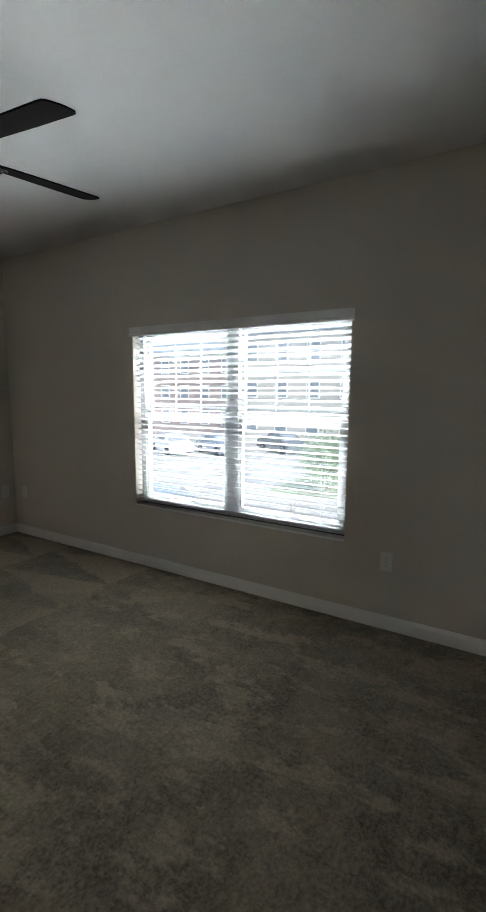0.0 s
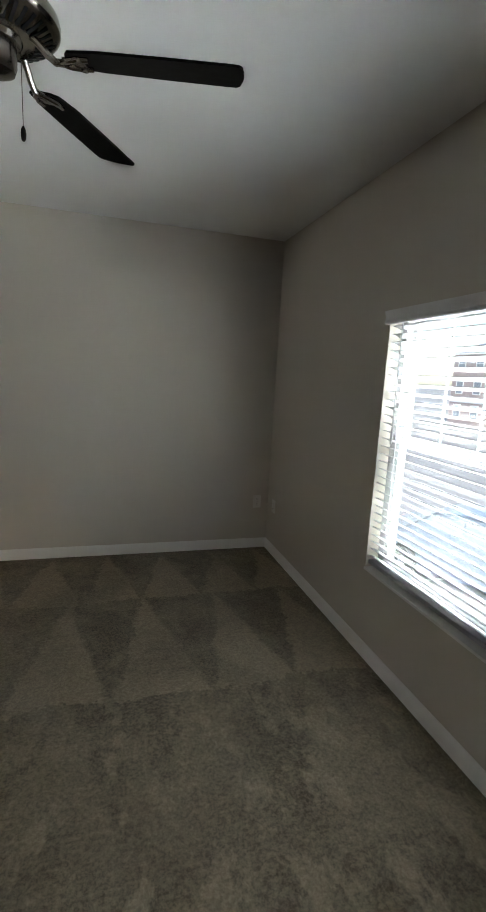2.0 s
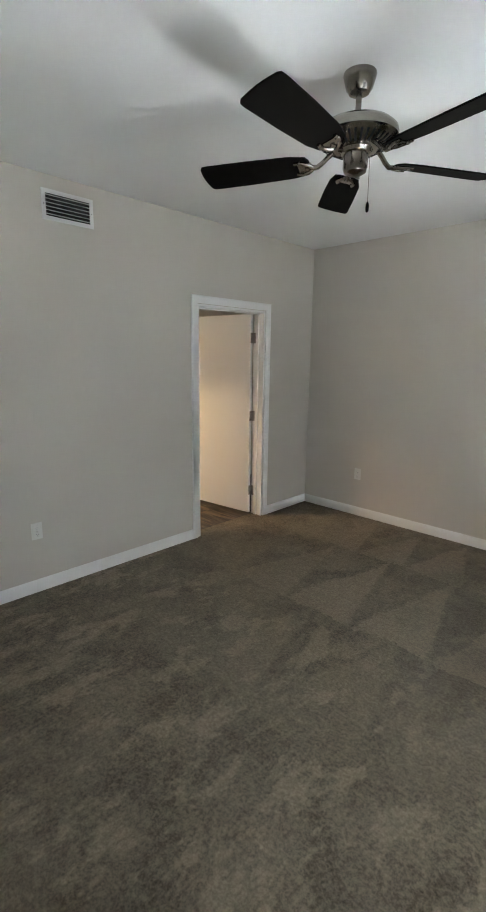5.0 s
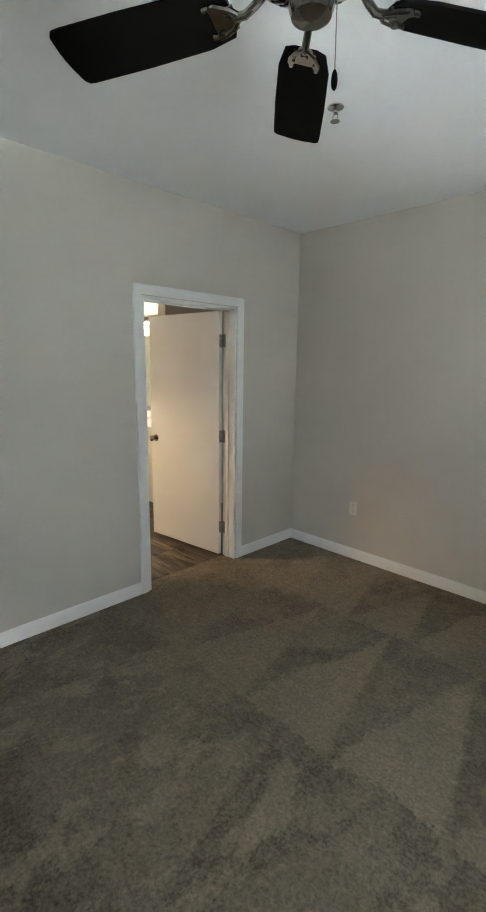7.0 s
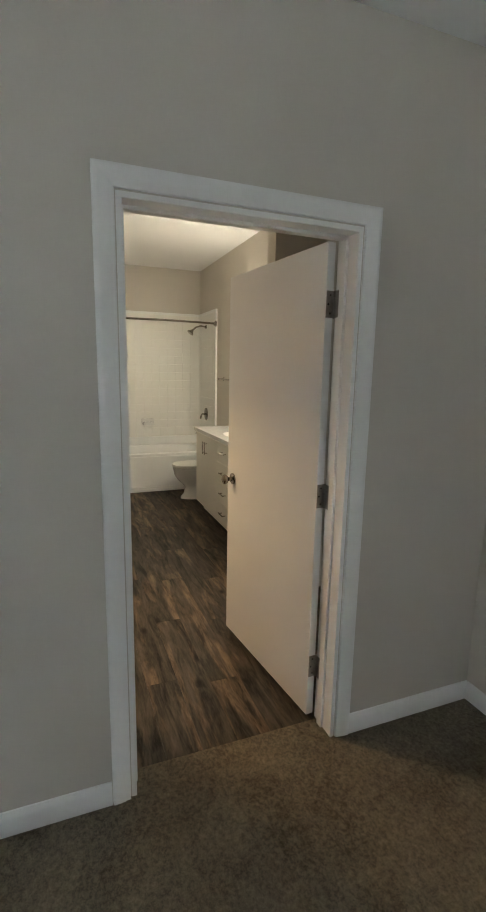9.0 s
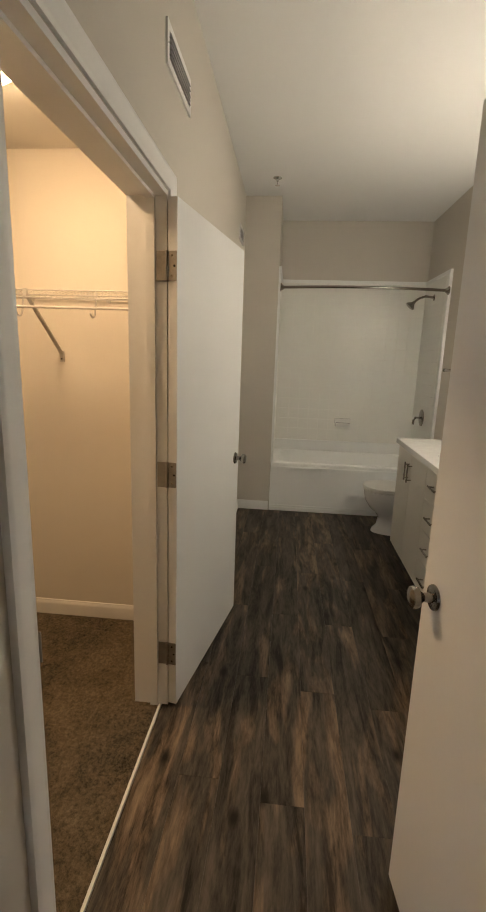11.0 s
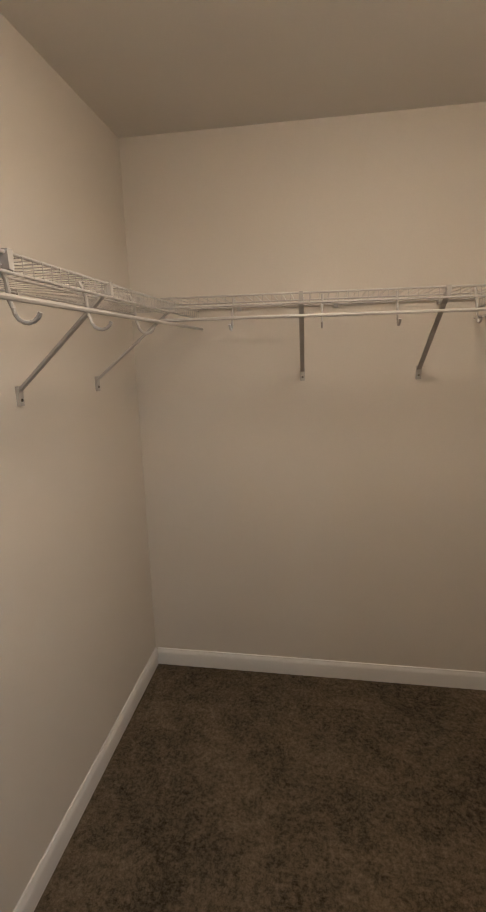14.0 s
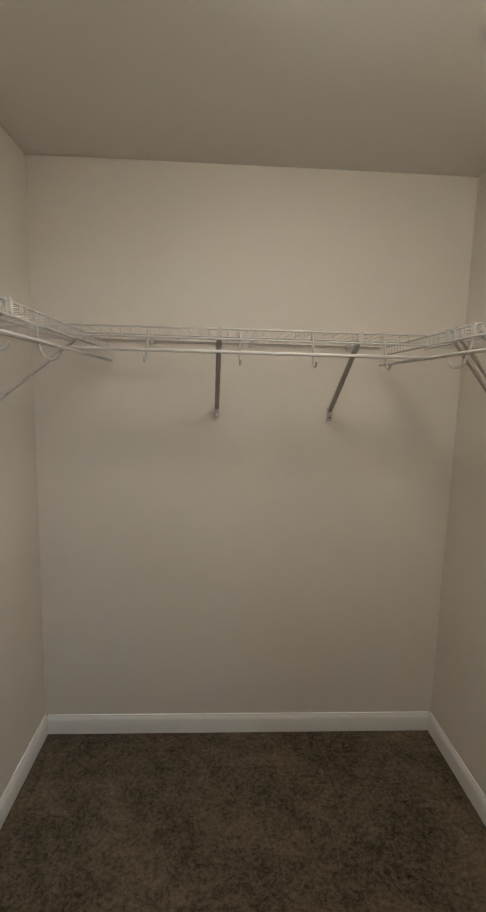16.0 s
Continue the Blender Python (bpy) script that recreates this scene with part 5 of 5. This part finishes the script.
def tree(at, height, spread, leaves, seed):
    rng = random.Random(seed)
    t = thing("tree", "small leafy green parking-lot tree", "tree", (*at, GZ))
    bm = bm_new()
    tips = []

    def limb(p, d, length, r, level):
        pts = [p]
        for k in range(4):
            d = (d + Vector((rng.uniform(-0.2, 0.2), rng.uniform(-0.2, 0.2), rng.uniform(-0.05, 0.15)))).normalized()
            pts.append(pts[-1] + d * length / 4)
        for i in range(4):
            a, b = pts[i], pts[i + 1]
            m = Matrix.Translation(a) @ (b - a).to_track_quat("Z", "Y").to_matrix().to_4x4()
            lathe(bm, ((r * (1 - 0.14 * i), 0), (r * (1 - 0.14 * (i + 1)), (b - a).length)), m, 7)
        if level == 0:
            tips.extend(pts[2:])
            return
        for k in range(4 if level == 2 else 3):
            a = rng.uniform(0, 2 * math.pi)
            nd = (d * 0.6 + Vector((math.cos(a), math.sin(a), rng.uniform(0.1, 0.7)))).normalized()
            limb(pts[rng.choice((2, 3, 4))], nd, length * 0.62, r * 0.5, level - 1)
    limb(Vector((0, 0, -0.1)), Vector((0, 0, 1)), height * 0.5, 0.09, 2)
    part("trunk", bm, BARK, t)
    verts, faces = [], []
    for i in range(leaves):
        c = rng.choice(tips) + Vector([rng.gauss(0, spread) for _ in range(3)])
        u = Vector([rng.gauss(0, 1) for _ in range(3)]).normalized()
        v = u.orthogonal().normalized()
        s = rng.uniform(0.05, 0.10)
        k = len(verts)
        verts += [c - u * s, c + v * s * 0.5, c + u * s, c - v * s * 0.5]
        faces.append((k, k + 1, k + 2, k + 3))
    me = bpy.data.meshes.new("crown")
    me.from_pydata([tuple(p) for p in verts], [], faces)
    me.materials.append(LEAF)
    cr = new("crown", me)
    cr.parent = t


def outdoors():
    solid("ground", box(bm_new(), -400, 700, -500, 500, GZ - 1, GZ), ASPHALT, "sunlit grey asphalt parking lot", "ground")
    solid("pavement", rbox(XE + 0.5, XE + 3.2, -40, 40, GZ, GZ + 0.14, 0.02), CONCRETE, "pale concrete walk with a kerb", "pavement")
    solid("lawn_island", rbox(19.4, 24, 1.6, 5.4, GZ, GZ + 0.15, 0.03), GRASS, "kerbed planted island in the lot", "ground")
    t = thing("parking_lines", "white painted bay lines on the asphalt", "road marking", (0, 0, GZ), kind="structure")
    for i in range(10):
        part("bay_line", box(bm_new(), 7.2, 12.2, -9 + 2.75 * i, -8.9 + 2.75 * i, 0.004, 0.008), LINE, t)
        part("bay_line", box(bm_new(), 27.0, 32.0, -6 + 2.75 * i, -5.9 + 2.75 * i, 0.004, 0.008), LINE, t)
    car("silver-blue sedan parked nose to the walk", (10.5, 4.3), 297, CAR_SILVER, 4.6, 1.24)
    car("white hatchback parked in the next row", (27.5, 18.2), 60, CAR_WHITE)
    car("silver sedan parked in the far row", (29.0, 15.0), 60, CAR_SILVER)
    car("dark sedan parked by the far building", (32.5, 11.6), 60, CAR_DARK)
    t = thing("bollard_post", "grey steel post beside the parking bays", "post", (14.05, 1.77, GZ))
    part("shaft", lathe(bm_new(), ((0.07, 0), (0.07, 1.0), (0.05, 1.05), (0.01, 1.07)), None, 18), HINGE, t)
    tree((20.5, 3.2), 2.3, 0.44, 4200, 5)
    building("cream apartment building with white-framed windows", 38, -2, 19, 9.6, SIDING, 3, 7)
    building("brick apartment building with a slate-grey roof", 44, 20, 46, 8.6, BRICK, 3, 9)
    building("cream apartment building with white-framed windows", 52, -40, -5, 9.6, SIDING, 3, 10)


# ---- build ----
setting()
baseboards()
frame_bath = doorway("door_frame_bathroom", "white cased doorway to the bathroom", "y", DY0, DY1, -0.13, 0.0, True, (-0.092, -0.06))
frame_closet = doorway("door_frame_closet", "white cased doorway to the closet", "x", CX0, CX1, YS - 0.141, YS, False, (YS - 0.072, YS - 0.04))
jamb_plates(frame_bath, [(-0.130, -0.096, DY1 - 0.0215, DY1 - 0.0185)])
jamb_plates(frame_closet, [(CX0 + 0.0185, CX0 + 0.0215, YS - 0.036, YS)])
part("strike_plate", rbox(CX1 - 0.021, CX1 - 0.0185, YS - 0.034, YS + 0.006, 0.90, 0.965, 0.0008), HINGE, frame_closet, "satin nickel strike plate")
part("strike_plate", rbox(-0.134, -0.098, DY0 + 0.0185, DY0 + 0.021, 0.90, 0.965, 0.0008), HINGE, frame_bath, "satin nickel strike plate")
door_leaf("door_1", "white flush bathroom door standing open", (-0.138, DY1 - 0.022), 180 + 6.4, 0.845, 1, "interior doors")
door_leaf("door_2", "white flush closet door swung fully open", (CX0 + 0.022, YS + 0.006), 170.0, 0.866, -1, "interior doors")
window()
blinds()
fan(1.955, -2.40)
outlet((0, -3.036, 0.438), 90)
outlet((0.668, 0, 0.44), 0)
outlet((3.583, 0, 0.44), 0)
outlet((XE, -3.798, 0.434), -90)
outlet((XE, -0.165, 0.437), -90)
outlet((-3.34, YN, 1.10), 0)
vent("return_vent", "white louvred air register high on the wall", (0, -2.67, 2.535), 90, 0.345, 0.18, 6)
vent("supply_vent", "white louvred air register above the closet door", (-1.745, YS, 2.485), 180, 0.36, 0.13, 5)
vent("supply_vent", "small white air register high on the wall", (-3.98, YS, 2.47), 180, 0.26, 0.12, 4)
sprinkler((1.355, -1.46, HB))
sprinkler((-3.90, -1.43, HT))
planks()
bathtub()
shower_fittings()
toilet(-3.93, YN)
vanity()
dome_light((-1.44, -2.325, HC))
SH = 1.745
wire_shelf("white wire shelf with hanging rod along the side wall", (-0.43, -1.865, SH - 0.010), -90, 1.72, 0.305,
           [(0.455, 0.435), (0.865, 0.825), (1.335, 1.36)], [0.17, 0.47, 0.76, 1.06], [0.1, 0.5, 0.9, 1.3], -0.265)
wire_shelf("white wire shelf with hanging rod along the back wall", (-0.71, -3.595, SH + 0.002), 180, 1.14, 0.44,
           [(0.465, 0.472), (0.938, 0.924)], [0.24, 0.54, 0.78, 1.02], [0.2, 0.6, 1.0])
wire_shelf("white wire shelf with hanging rod along the side wall", (-2.20, -3.57, SH), 90, 1.70, 0.345,
           [(0.33, 0.56), (0.40, 0.60), (0.715, 0.70), (1.145, 1.16)], [0.62, 0.86, 1.13, 1.46], [0.2, 0.6, 1.0, 1.4])
electrical_panel()
surround()
outdoors()
